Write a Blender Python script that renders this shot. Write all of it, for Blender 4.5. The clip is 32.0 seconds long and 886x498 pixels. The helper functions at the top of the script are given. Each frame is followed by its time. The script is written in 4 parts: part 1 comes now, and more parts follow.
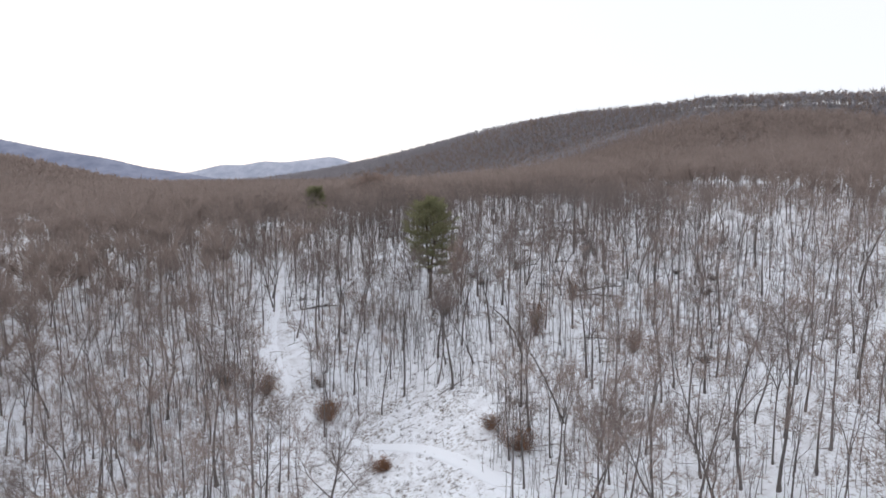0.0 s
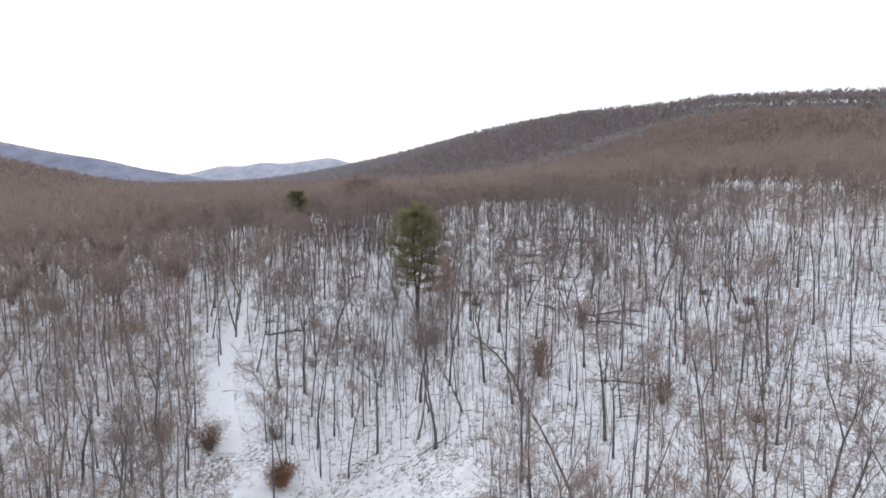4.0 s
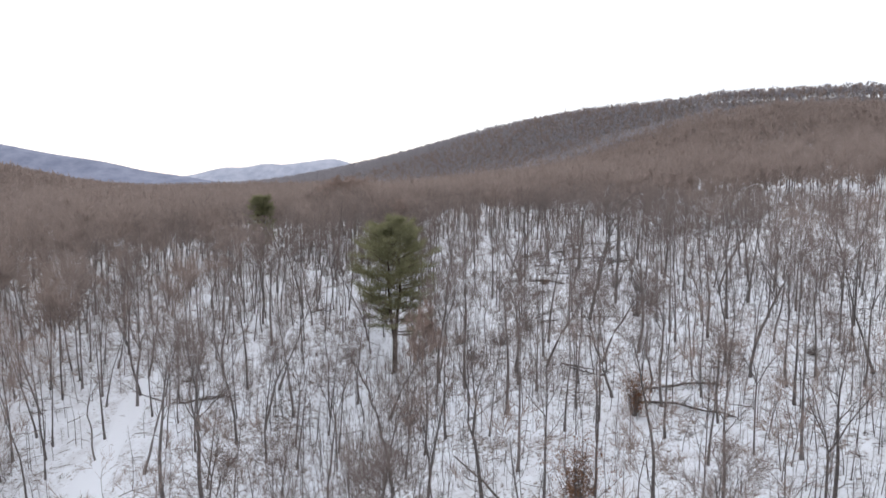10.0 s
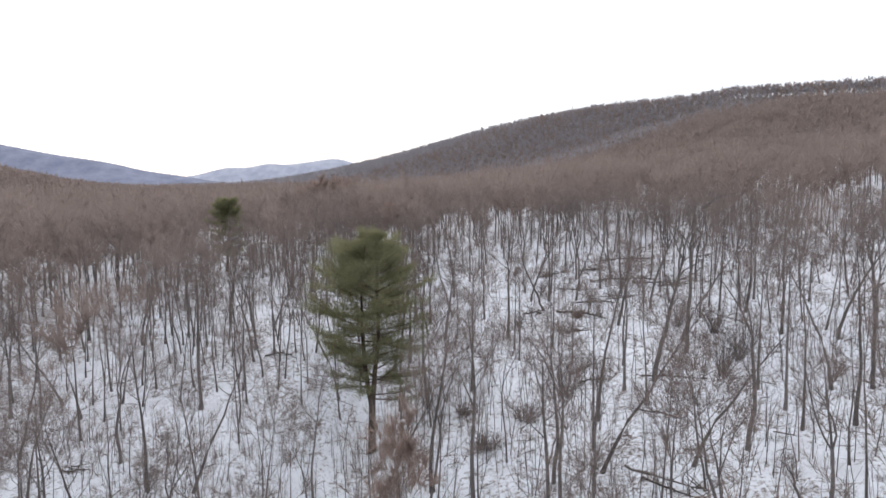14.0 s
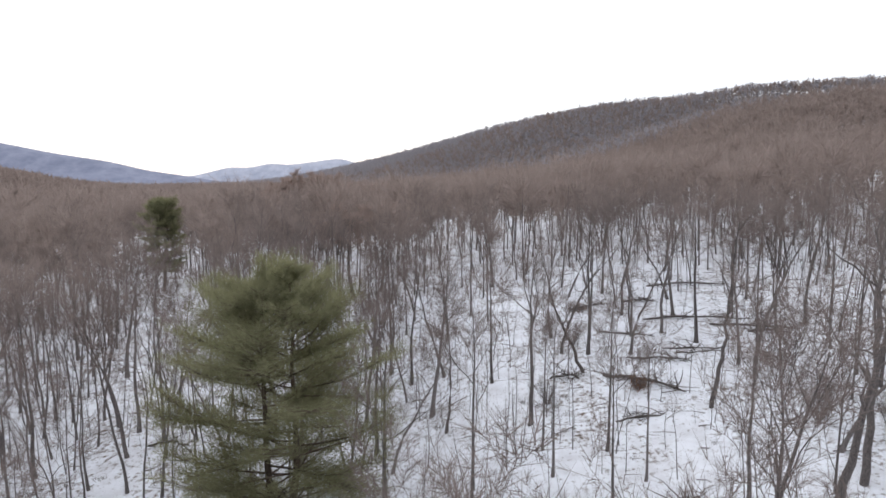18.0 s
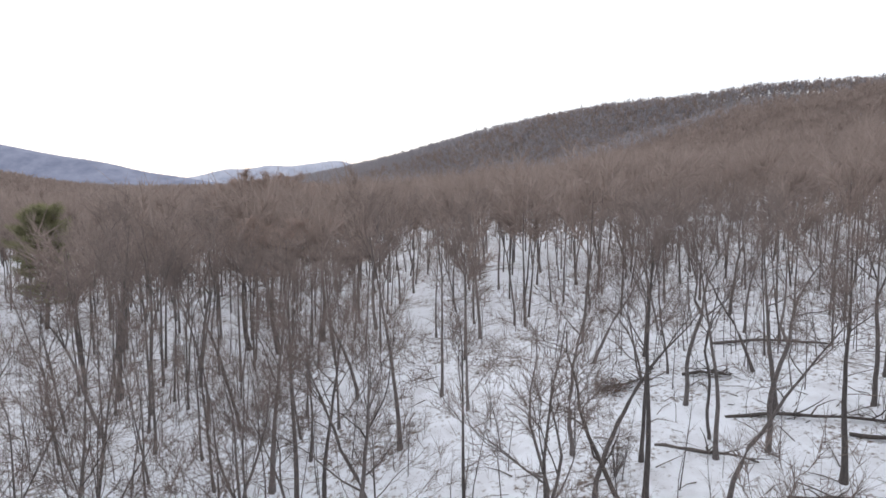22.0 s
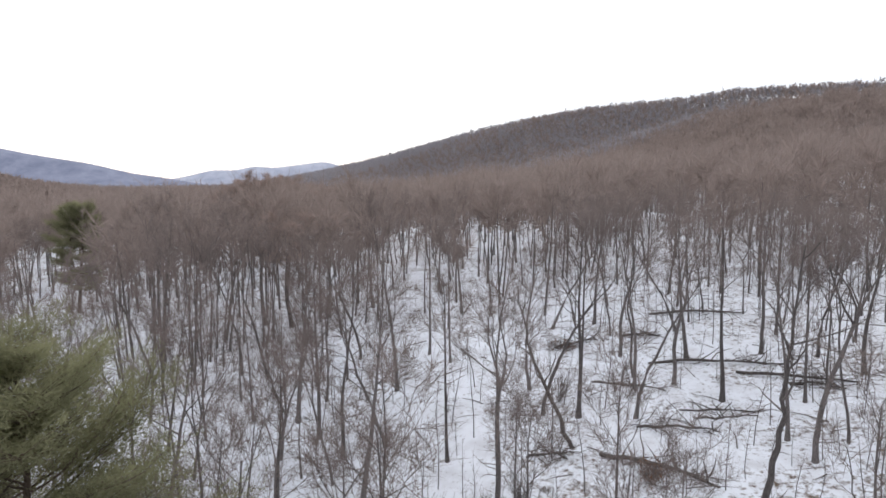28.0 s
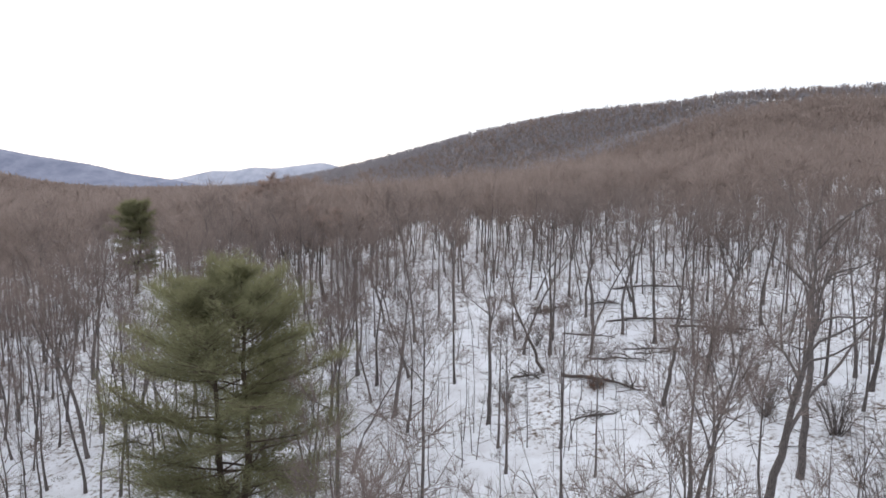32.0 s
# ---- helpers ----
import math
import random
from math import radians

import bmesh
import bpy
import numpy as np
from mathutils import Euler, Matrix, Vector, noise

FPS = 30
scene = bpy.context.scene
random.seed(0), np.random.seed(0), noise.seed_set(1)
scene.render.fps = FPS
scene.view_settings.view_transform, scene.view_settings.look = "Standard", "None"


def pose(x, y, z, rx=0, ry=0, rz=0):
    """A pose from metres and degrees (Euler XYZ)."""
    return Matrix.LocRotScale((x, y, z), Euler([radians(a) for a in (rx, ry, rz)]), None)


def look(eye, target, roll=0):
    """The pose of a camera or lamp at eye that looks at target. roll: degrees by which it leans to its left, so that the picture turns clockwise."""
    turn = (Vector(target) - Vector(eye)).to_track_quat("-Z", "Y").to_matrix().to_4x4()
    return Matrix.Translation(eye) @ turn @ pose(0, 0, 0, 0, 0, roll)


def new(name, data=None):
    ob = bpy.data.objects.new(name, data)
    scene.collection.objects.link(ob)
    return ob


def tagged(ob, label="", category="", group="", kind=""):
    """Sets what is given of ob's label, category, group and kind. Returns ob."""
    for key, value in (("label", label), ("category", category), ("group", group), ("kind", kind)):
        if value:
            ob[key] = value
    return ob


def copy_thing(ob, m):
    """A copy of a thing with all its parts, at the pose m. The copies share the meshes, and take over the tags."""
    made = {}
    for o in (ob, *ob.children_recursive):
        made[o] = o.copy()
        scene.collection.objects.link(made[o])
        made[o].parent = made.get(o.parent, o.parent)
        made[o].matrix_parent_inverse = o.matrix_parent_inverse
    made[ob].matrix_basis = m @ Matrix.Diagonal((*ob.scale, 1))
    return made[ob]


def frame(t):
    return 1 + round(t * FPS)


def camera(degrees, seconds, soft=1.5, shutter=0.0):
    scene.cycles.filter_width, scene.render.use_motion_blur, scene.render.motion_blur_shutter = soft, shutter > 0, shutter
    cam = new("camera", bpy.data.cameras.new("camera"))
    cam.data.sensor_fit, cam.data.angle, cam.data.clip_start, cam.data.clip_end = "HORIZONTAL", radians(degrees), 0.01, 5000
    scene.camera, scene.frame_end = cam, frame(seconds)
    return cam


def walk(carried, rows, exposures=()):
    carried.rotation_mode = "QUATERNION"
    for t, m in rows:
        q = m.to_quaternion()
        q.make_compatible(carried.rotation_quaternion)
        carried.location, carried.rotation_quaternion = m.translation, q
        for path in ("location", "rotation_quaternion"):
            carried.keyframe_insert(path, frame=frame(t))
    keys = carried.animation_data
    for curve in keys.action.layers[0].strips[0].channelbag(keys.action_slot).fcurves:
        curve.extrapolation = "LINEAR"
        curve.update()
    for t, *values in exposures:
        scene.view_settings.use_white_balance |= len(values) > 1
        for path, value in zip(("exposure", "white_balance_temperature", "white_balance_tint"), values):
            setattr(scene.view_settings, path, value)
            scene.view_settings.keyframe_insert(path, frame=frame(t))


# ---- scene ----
cam = camera(69.8, 32.0, soft=1.6)
ROWS = [
    (0, 0, 0, 30, 0, -6.6, -0),
    (0.5, 0.281, 1.919, 30.036, -0.008, -6.595, 0.019),
    (1, 0.567, 3.861, 30.083, -0.029, -6.597, 0.046),
    (1.5, 0.845, 5.865, 30.148, -0.04, -6.6, 0.077),
    (2, 1.125, 7.929, 30.231, -0.038, -6.587, 0.099),
    (2.5, 1.396, 10.034, 30.319, -0.029, -6.568, 0.114),
    (3, 1.624, 12.171, 30.397, -0.018, -6.548, 0.128),
    (3.5, 1.849, 14.34, 30.469, -0.005, -6.532, 0.139),
    (5.5, 2.623, 23.318, 30.634, 0.059, -6.531, 0.225),
    (6, 2.776, 25.653, 30.668, 0.093, -6.516, 0.24),
    (6.5, 2.931, 28.059, 30.692, 0.135, -6.489, 0.252),
    (7, 3.116, 30.513, 30.699, 0.172, -6.48, 0.266),
    (7.5, 3.361, 33.044, 30.7, 0.192, -6.484, 0.286),
    (8, 3.595, 35.645, 30.705, 0.204, -6.493, 0.32),
    (8.5, 3.813, 38.373, 30.727, 0.222, -6.494, 0.352),
    (9, 4.017, 41.193, 30.76, 0.228, -6.494, 0.379),
    (9.5, 4.229, 44.156, 30.802, 0.243, -6.504, 0.404),
    (10, 4.409, 47.241, 30.831, 0.272, -6.51, 0.43),
    (10.5, 4.541, 50.424, 30.833, 0.307, -6.517, 0.462),
    (11, 4.677, 53.643, 30.81, 0.345, -6.53, 0.492),
    (11.5, 4.773, 56.93, 30.783, 0.392, -6.541, 0.52),
    (12, 4.854, 60.199, 30.751, 0.44, -6.547, 0.548),
    (12.5, 4.885, 63.431, 30.713, 0.502, -6.545, 0.575),
    (13, 4.925, 66.562, 30.66, 0.552, -6.538, 0.591),
    (13.5, 4.919, 69.731, 30.588, 0.601, -6.528, 0.597),
    (15.5, 5.278, 83.169, 30.137, 0.742, -6.498, 0.51),
    (16, 5.373, 86.589, 30.011, 0.793, -6.493, 0.489),
    (16.5, 5.486, 90.03, 29.887, 0.853, -6.483, 0.461),
    (17, 5.621, 93.514, 29.775, 0.911, -6.468, 0.426),
    (17.5, 5.78, 97.061, 29.678, 0.955, -6.462, 0.398),
    (18, 6.049, 100.624, 29.597, 0.966, -6.457, 0.373),
    (18.5, 6.4, 104.173, 29.529, 0.952, -6.446, 0.346),
    (19, 6.783, 107.674, 29.463, 0.932, -6.434, 0.319),
    (19.5, 7.195, 111.083, 29.395, 0.928, -6.426, 0.293),
    (20, 7.605, 114.392, 29.341, 0.933, -6.407, 0.268),
    (20.5, 7.943, 117.659, 29.311, 0.947, -6.392, 0.255),
    (21, 8.222, 121.013, 29.331, 0.962, -6.373, 0.248),
    (21.5, 8.472, 123.926, 29.398, 0.967, -6.331, 0.233),
    (22, 8.683, 126.315, 29.499, 0.955, -6.26, 0.215),
    (22.5, 8.864, 127.847, 29.614, 0.943, -6.194, 0.192),
    (23, 9.035, 128.619, 29.729, 0.922, -6.174, 0.168),
    (23.1, 9.035, 128.619, 29.729, 0.922, -6.174, 0.168),
    (23.2, 8.947, 124.971, 29.534, 0.189, -6.197, 0.299),
    (23.5, 8.974, 124.524, 29.533, 0.145, -6.199, 0.282),
    (24, 9.01, 123.788, 29.534, 0.083, -6.196, 0.254),
    (24.5, 9.042, 123.013, 29.537, 0.02, -6.194, 0.219),
    (25, 9.042, 122.157, 29.545, -0.041, -6.185, 0.178),
    (25.5, 9.039, 121.197, 29.551, -0.089, -6.195, 0.155),
    (27.5, 8.834, 116.599, 29.483, -0.233, -6.123, 0.102),
    (28, 8.785, 115.208, 29.437, -0.243, -6.117, 0.111),
    (28.5, 8.714, 113.689, 29.397, -0.26, -6.103, 0.104),
    (29, 8.625, 112.019, 29.379, -0.27, -6.099, 0.091),
    (29.5, 8.5, 110.146, 29.385, -0.294, -6.097, 0.076),
    (30, 8.406, 108.238, 29.407, -0.316, -6.077, 0.066),
    (30.5, 8.288, 106.238, 29.434, -0.349, -6.085, 0.068),
    (31, 8.138, 104.152, 29.458, -0.389, -6.066, 0.056),
    (31.5, 7.971, 101.972, 29.476, -0.398, -6.05, 0.056),
    (32, 7.829, 99.762, 29.491, -0.412, -6.038, 0.043),
]
walk(cam, [(t, pose(x, y, z, 90 + pitch, roll, yaw)) for t, x, y, z, yaw, pitch, roll in ROWS], [(0, -0.12), (3.5, -0.04), (6.5, 0.05), (32, 0.05)])

# ---- sky and light: bright overcast winter afternoon ----
SUN_EL, SUN_AZ = radians(24), radians(-20)
world = bpy.data.worlds.new("overcast_sky")
scene.world = world
world.use_nodes = True
wn, wl = world.node_tree.nodes, world.node_tree.links
sky = wn.new("ShaderNodeTexSky")
sky.sky_type, sky.sun_disc = "NISHITA", False
sky.sun_elevation, sky.sun_rotation = SUN_EL, SUN_AZ
sky_scale = wn.new("ShaderNodeVectorMath")
sky_scale.operation = "SCALE"
sky_scale.inputs["Scale"].default_value = 0.10
wl.new(sky.outputs["Color"], sky_scale.inputs[0])
cloud = wn.new("ShaderNodeMix")
cloud.data_type = "RGBA"
cloud.inputs[0].default_value = 0.85
wl.new(sky_scale.outputs[0], cloud.inputs[6])
cloud.inputs[7].default_value = (1.165, 1.185, 1.265, 1)
wl.new(cloud.outputs[2], wn["Background"].inputs["Color"])
wn["Background"].inputs["Strength"].default_value = 1.0
sun = new("sun", bpy.data.lights.new("sun", "SUN"))
sun.data.energy, sun.data.angle, sun.data.color = 0.7, radians(25), (1.0, 0.93, 0.85)
sun.matrix_world = look((0, 0, 0), (-math.sin(SUN_AZ) * math.cos(SUN_EL), -math.cos(SUN_AZ) * math.cos(SUN_EL), -math.sin(SUN_EL)))


# ---- materials ----
def material(name, rough=0.85):
    m = bpy.data.materials.new(name)
    m.use_nodes = True
    n, l = m.node_tree.nodes, m.node_tree.links
    b = n["Principled BSDF"]
    b.inputs["Roughness"].default_value = rough
    b.inputs["Specular IOR Level"].default_value = 0.25
    return m, n, l, b


def noise_node(n, l, scale, detail=4.0, rough=0.55, vector=None):
    t = n.new("ShaderNodeTexNoise")
    t.inputs["Scale"].default_value, t.inputs["Detail"].default_value, t.inputs["Roughness"].default_value = scale, detail, rough
    if vector:
        l.new(vector, t.inputs["Vector"])
    return t


def ramp(n, l, source, stops):
    r = n.new("ShaderNodeValToRGB")
    while len(r.color_ramp.elements) < len(stops):
        r.color_ramp.elements.new(0.5)
    for e, (p, c) in zip(r.color_ramp.elements, stops):
        e.position, e.color = p, (*c, 1) if len(c) == 3 else c
    l.new(source, r.inputs[0])
    return r


def mix(n, l, fac, a, b, mode="MIX"):
    m = n.new("ShaderNodeMix")
    m.data_type, m.blend_type = "RGBA", mode
    for socket, v in ((m.inputs[0], fac), (m.inputs[6], a), (m.inputs[7], b)):
        if isinstance(v, (int, float)):
            socket.default_value = v
        elif isinstance(v, tuple):
            socket.default_value = (*v, 1)
        else:
            l.new(v, socket)
    return m.outputs[2]


def bump(n, l, b, height, strength, distance):
    k = n.new("ShaderNodeBump")
    k.inputs["Strength"].default_value, k.inputs["Distance"].default_value = strength, distance
    l.new(height, k.inputs["Height"])
    l.new(k.outputs[0], b.inputs["Normal"])


def bark_material(name, dark, pale, hue_var=0.35):
    m, n, l, b = material(name, 0.9)
    geo, info = n.new("ShaderNodeTexCoord"), n.new("ShaderNodeObjectInfo")
    stretch = n.new("ShaderNodeMapping")
    stretch.inputs["Scale"].default_value = (1, 1, 0.18)
    l.new(geo.outputs["Object"], stretch.inputs["Vector"])
    grain = noise_node(n, l, 22, 5, 0.6, stretch.outputs[0])
    moss = noise_node(n, l, 0.7, 3, 0.5, geo.outputs["Object"])
    c = ramp(n, l, grain.outputs[0], [(0.32, dark), (0.68, pale)]).outputs[0]
    c = mix(n, l, ramp(n, l, moss.outputs[0], [(0.45, (0, 0, 0)), (0.7, (0.5, 0.5, 0.5))]).outputs[0], c, tuple(0.6 * v + 0.03 for v in pale))
    vary = ramp(n, l, info.outputs["Random"], [(0, (1 - hue_var,) * 3), (1, (1 + hue_var,) * 3)]).outputs[0]
    l.new(mix(n, l, 1.0, c, vary, "MULTIPLY"), b.inputs["Base Color"])
    bump(n, l, b, grain.outputs[0], 0.6, 0.03)
    return m


def leaf_material(name, a, c, rough=0.7, sheer=0.0):
    m, n, l, b = material(name, rough)
    geo = n.new("ShaderNodeNewGeometry")
    r = ramp(n, l, geo.outputs["Random Per Island"], [(0, a), (1, c)]).outputs[0]
    co = n.new("ShaderNodeTexCoord")
    big = noise_node(n, l, 0.6, 2, 0.5, co.outputs["Object"])
    tint = mix(n, l, 1.0, r, ramp(n, l, big.outputs[0], [(0.3, (0.82, 0.82, 0.82)), (0.7, (1.15, 1.15, 1.15))]).outputs[0], "MULTIPLY")
    l.new(tint, b.inputs["Base Color"])
    if sheer:
        thin, both = n.new("ShaderNodeBsdfTranslucent"), n.new("ShaderNodeMixShader")
        l.new(tint, thin.inputs["Color"])
        both.inputs[0].default_value = sheer
        l.new(b.outputs[0], both.inputs[1])
        l.new(thin.outputs[0], both.inputs[2])
        l.new(both.outputs[0], n["Material Output"].inputs["Surface"])
    return m


BARK = bark_material("grey_brown_bark", (0.08, 0.07, 0.067), (0.21, 0.187, 0.18))
PINE_BARK = bark_material("pine_bark", (0.06, 0.045, 0.036), (0.15, 0.115, 0.09))
DEAD_WOOD = bark_material("weathered_dead_wood", (0.06, 0.051, 0.046), (0.175, 0.15, 0.137))
TWIG = leaf_material("twig_bark", (0.205, 0.168, 0.153), (0.275, 0.23, 0.212), 0.9, 0.45)
BRUSH_TWIG = leaf_material("undergrowth_bark", (0.135, 0.115, 0.108), (0.21, 0.18, 0.168), 0.9)
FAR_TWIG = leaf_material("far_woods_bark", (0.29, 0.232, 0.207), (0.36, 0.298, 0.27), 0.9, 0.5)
# ridge twigs are greyed and blued: distance haze put into their colour
HAZED_RIDGE_TWIG = leaf_material("ridge_bark_with_haze", (0.345, 0.33, 0.352), (0.375, 0.36, 0.382), 0.9, 0.5)
RED_TWIG = leaf_material("russet_twig_bark", (0.34, 0.262, 0.228), (0.40, 0.315, 0.278), 0.9, 0.5)
DRY_LEAF = leaf_material("dry_beech_leaves", (0.16, 0.075, 0.04), (0.34, 0.19, 0.11), 0.8)
NEEDLE = leaf_material("pine_needles", (0.225, 0.225, 0.13), (0.32, 0.315, 0.185), 0.75, 0.6)


def snow_material(name, lo, hi, litter_shade, far_woods_tint=0.0):
    """Snow with blown leaf litter; the far slopes are tinted grey-brown between the trees."""
    m, n, l, b = material(name, 0.75)
    co = n.new("ShaderNodeTexCoord")
    fine = noise_node(n, l, 2.6, 6, 0.7, co.outputs["Object"])
    patch = noise_node(n, l, 0.16, 4, 0.6, co.outputs["Object"])
    big = noise_node(n, l, 0.02, 2, 0.5, co.outputs["Object"])
    add = n.new("ShaderNodeMath")
    add.operation = "MULTIPLY_ADD"
    add.inputs[1].default_value = 0.55
    l.new(patch.outputs[0], add.inputs[0])
    l.new(fine.outputs[0], add.inputs[2])
    litter = ramp(n, l, add.outputs[0], [(lo, (0, 0, 0)), (hi, (1, 1, 1))]).outputs[0]
    leaf = ramp(n, l, noise_node(n, l, 9, 3, 0.6, co.outputs["Object"]).outputs[0], [(0.3, (0.06, 0.045, 0.035)), (0.7, (0.22, 0.15, 0.10))]).outputs[0]
    # soft grey patches: thin snow, with shade of dips put into the colour
    thin = noise_node(n, l, 0.55, 5, 0.65, co.outputs["Object"])
    show = ramp(n, l, thin.outputs[0], [(0.42, (0, 0, 0)), (0.74, (litter_shade,) * 3)]).outputs[0]
    white = ramp(n, l, big.outputs[0], [(0.3, (0.86, 0.895, 0.955)), (0.7, (0.915, 0.94, 0.985))]).outputs[0]
    white = mix(n, l, show, white, (0.33, 0.305, 0.30))
    c = mix(n, l, litter, white, leaf)
    if far_woods_tint:
        # far ground painted grey-brown like the woods, standing in for denser trees
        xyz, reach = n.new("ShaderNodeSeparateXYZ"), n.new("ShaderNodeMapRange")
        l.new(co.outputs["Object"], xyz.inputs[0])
        reach.inputs[1].default_value, reach.inputs[2].default_value, reach.inputs[4].default_value = 300, 480, far_woods_tint
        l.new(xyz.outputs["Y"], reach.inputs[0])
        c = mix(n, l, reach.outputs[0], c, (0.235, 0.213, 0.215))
    l.new(c, b.inputs["Base Color"])
    bump(n, l, b, fine.outputs[0], 0.5, 0.12)
    return m


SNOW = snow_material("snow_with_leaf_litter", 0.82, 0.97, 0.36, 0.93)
TRAIL_SNOW = snow_material("clean_trodden_snow", 0.97, 1.0, 0.03)


def plain_noise_material(name, a, c, scale):
    m, n, l, b = material(name, 0.95)
    co = n.new("ShaderNodeTexCoord")
    t = noise_node(n, l, scale, 6, 0.65, co.outputs["Object"])
    l.new(ramp(n, l, t.outputs[0], [(0.35, a), (0.65, c)]).outputs[0], b.inputs["Base Color"])
    return m


# bluish distance haze is mixed straight into both mountains' base colours
BLUE_HILL = plain_noise_material("haze_tinted_blue_woods", (0.20, 0.22, 0.30), (0.30, 0.32, 0.41), 0.012)
PALE_HILL = plain_noise_material("haze_tinted_pale_woods", (0.34, 0.37, 0.46), (0.50, 0.52, 0.60), 0.012)


# ---- the lie of the land ----
def smooth(a, b, v):
    t = np.clip((v - a) / (b - a), 0, 1)
    return t * t * (3 - 2 * t)


def ripple(x, y, s, seed):
    return np.sin(x / s + seed) * np.cos(y / s * 1.13 + 2 * seed) + 0.5 * np.sin(x / s * 2.3 - y / s * 1.7 + 3 * seed)


CREST_Y = (400, 700, 850, 1060, 1500, 1800, 2200, 2800)
CREST_X = (700, 430, 336, 205, -25, -215, -470, -800)
CREST_H = (82, 106, 119, 110, 61, 8, 0, 0)


def land(x, y):
    """Height of the ground: a bench that climbs ahead and to the east, a wooded shoulder and a long ridge on the east, a valley to the west."""
    x, y = np.asarray(x, float), np.asarray(y, float)
    u = y - 120
    u = np.where(u > 35, 35 + 25 * (1 - np.exp(-np.maximum(u - 35, 0) / 25)), u)
    u = np.where(u < -70, -70 + 0.3 * (u + 70), u)
    w = np.where(x < -40, -40 + 0.12 * (x + 40), x)
    w = np.where(w > 230, 230 + 0.35 * (w - 230), w)
    z = 8.5 + 0.137 * w + 0.112 * u - 0.0009 * w * np.minimum(u, 50)
    # the hollow with the glade
    z = z - 3.2 * np.exp(-(((x + 9) / 15) ** 2) - ((y - 72) / 22) ** 2)
    # the gully that runs on from it
    axis = -10.5 + 0.13 * (np.clip(y, 50, 200) - 80)
    z = z - np.exp(-(((x - axis) / 6.5) ** 2)) * np.interp(y, (60, 80, 120, 140, 180), (0, 2.2, 4.3, 4.3, 0))
    # the shoulder
    z = z + 31 * smooth(40, 215, x) * (1 - 0.75 * smooth(200, 330, x)) * smooth(200, 505, y) * (1 - smooth(560, 900, y))
    # the ridge sinks as it runs ahead to the west
    crest, high = np.interp(y, CREST_Y, CREST_X), np.interp(y, CREST_Y, CREST_H)
    up = smooth(480, 0, crest - x) * smooth(600 - 300 * smooth(260, 480, x), 950 - 330 * smooth(260, 480, x), y)
    z = z + np.maximum(high - z, 0) * up
    # a low wooded hill on the far west side
    z = z + 40 * smooth(0.42, 0.78, -x / np.maximum(y, 50)) * smooth(250, 700, y)
    z = z + 0.25 * ripple(x, y, 8, 1.0) + 0.5 * ripple(x, y, 27, 2.0)
    return z


def ground_z(x, y):
    return float(land(x, y))


def mesh_from(name, verts, faces, mat, smooth_shade=True):
    me = bpy.data.meshes.new(name)
    verts = np.asarray(verts, dtype=np.float32)
    faces = np.asarray(faces, dtype=np.int32)
    k = faces.shape[1]
    me.vertices.add(len(verts))
    me.vertices.foreach_set("co", verts.ravel())
    me.loops.add(faces.size)
    me.loops.foreach_set("vertex_index", faces.ravel())
    me.polygons.add(len(faces))
    me.polygons.foreach_set("loop_start", np.arange(len(faces), dtype=np.int32) * k)
    me.polygons.foreach_set("loop_total", np.full(len(faces), k, dtype=np.int32))
    me.polygons.foreach_set("use_smooth", np.full(len(faces), smooth_shade))
    me.materials.append(mat)
    me.update(calc_edges=True)
    me.validate()
    return me


def sheet(name, xs, ys, height, mat):
    gx, gy = np.meshgrid(xs, ys)
    v = np.stack([gx.ravel(), gy.ravel(), height(gx, gy).ravel()], 1)
    w, h = len(xs), len(ys)
    i = (np.arange(h - 1)[:, None] * w + np.arange(w - 1)[None]).ravel()
    return mesh_from(name, v, np.stack([i, i + 1, i + w + 1, i + w], 1), mat)


def spread(lo, hi, near, n, knee):
    t = np.linspace(-1, 1, n)
    a = np.sinh(knee * t) / np.sinh(knee)
    return near + np.where(a < 0, a * (near - lo), a * (hi - near))


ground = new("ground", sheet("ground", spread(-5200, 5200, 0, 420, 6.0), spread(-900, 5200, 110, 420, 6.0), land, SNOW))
tagged(ground, "snow-covered forest floor with scattered brown leaf litter", "ground", kind="structure")


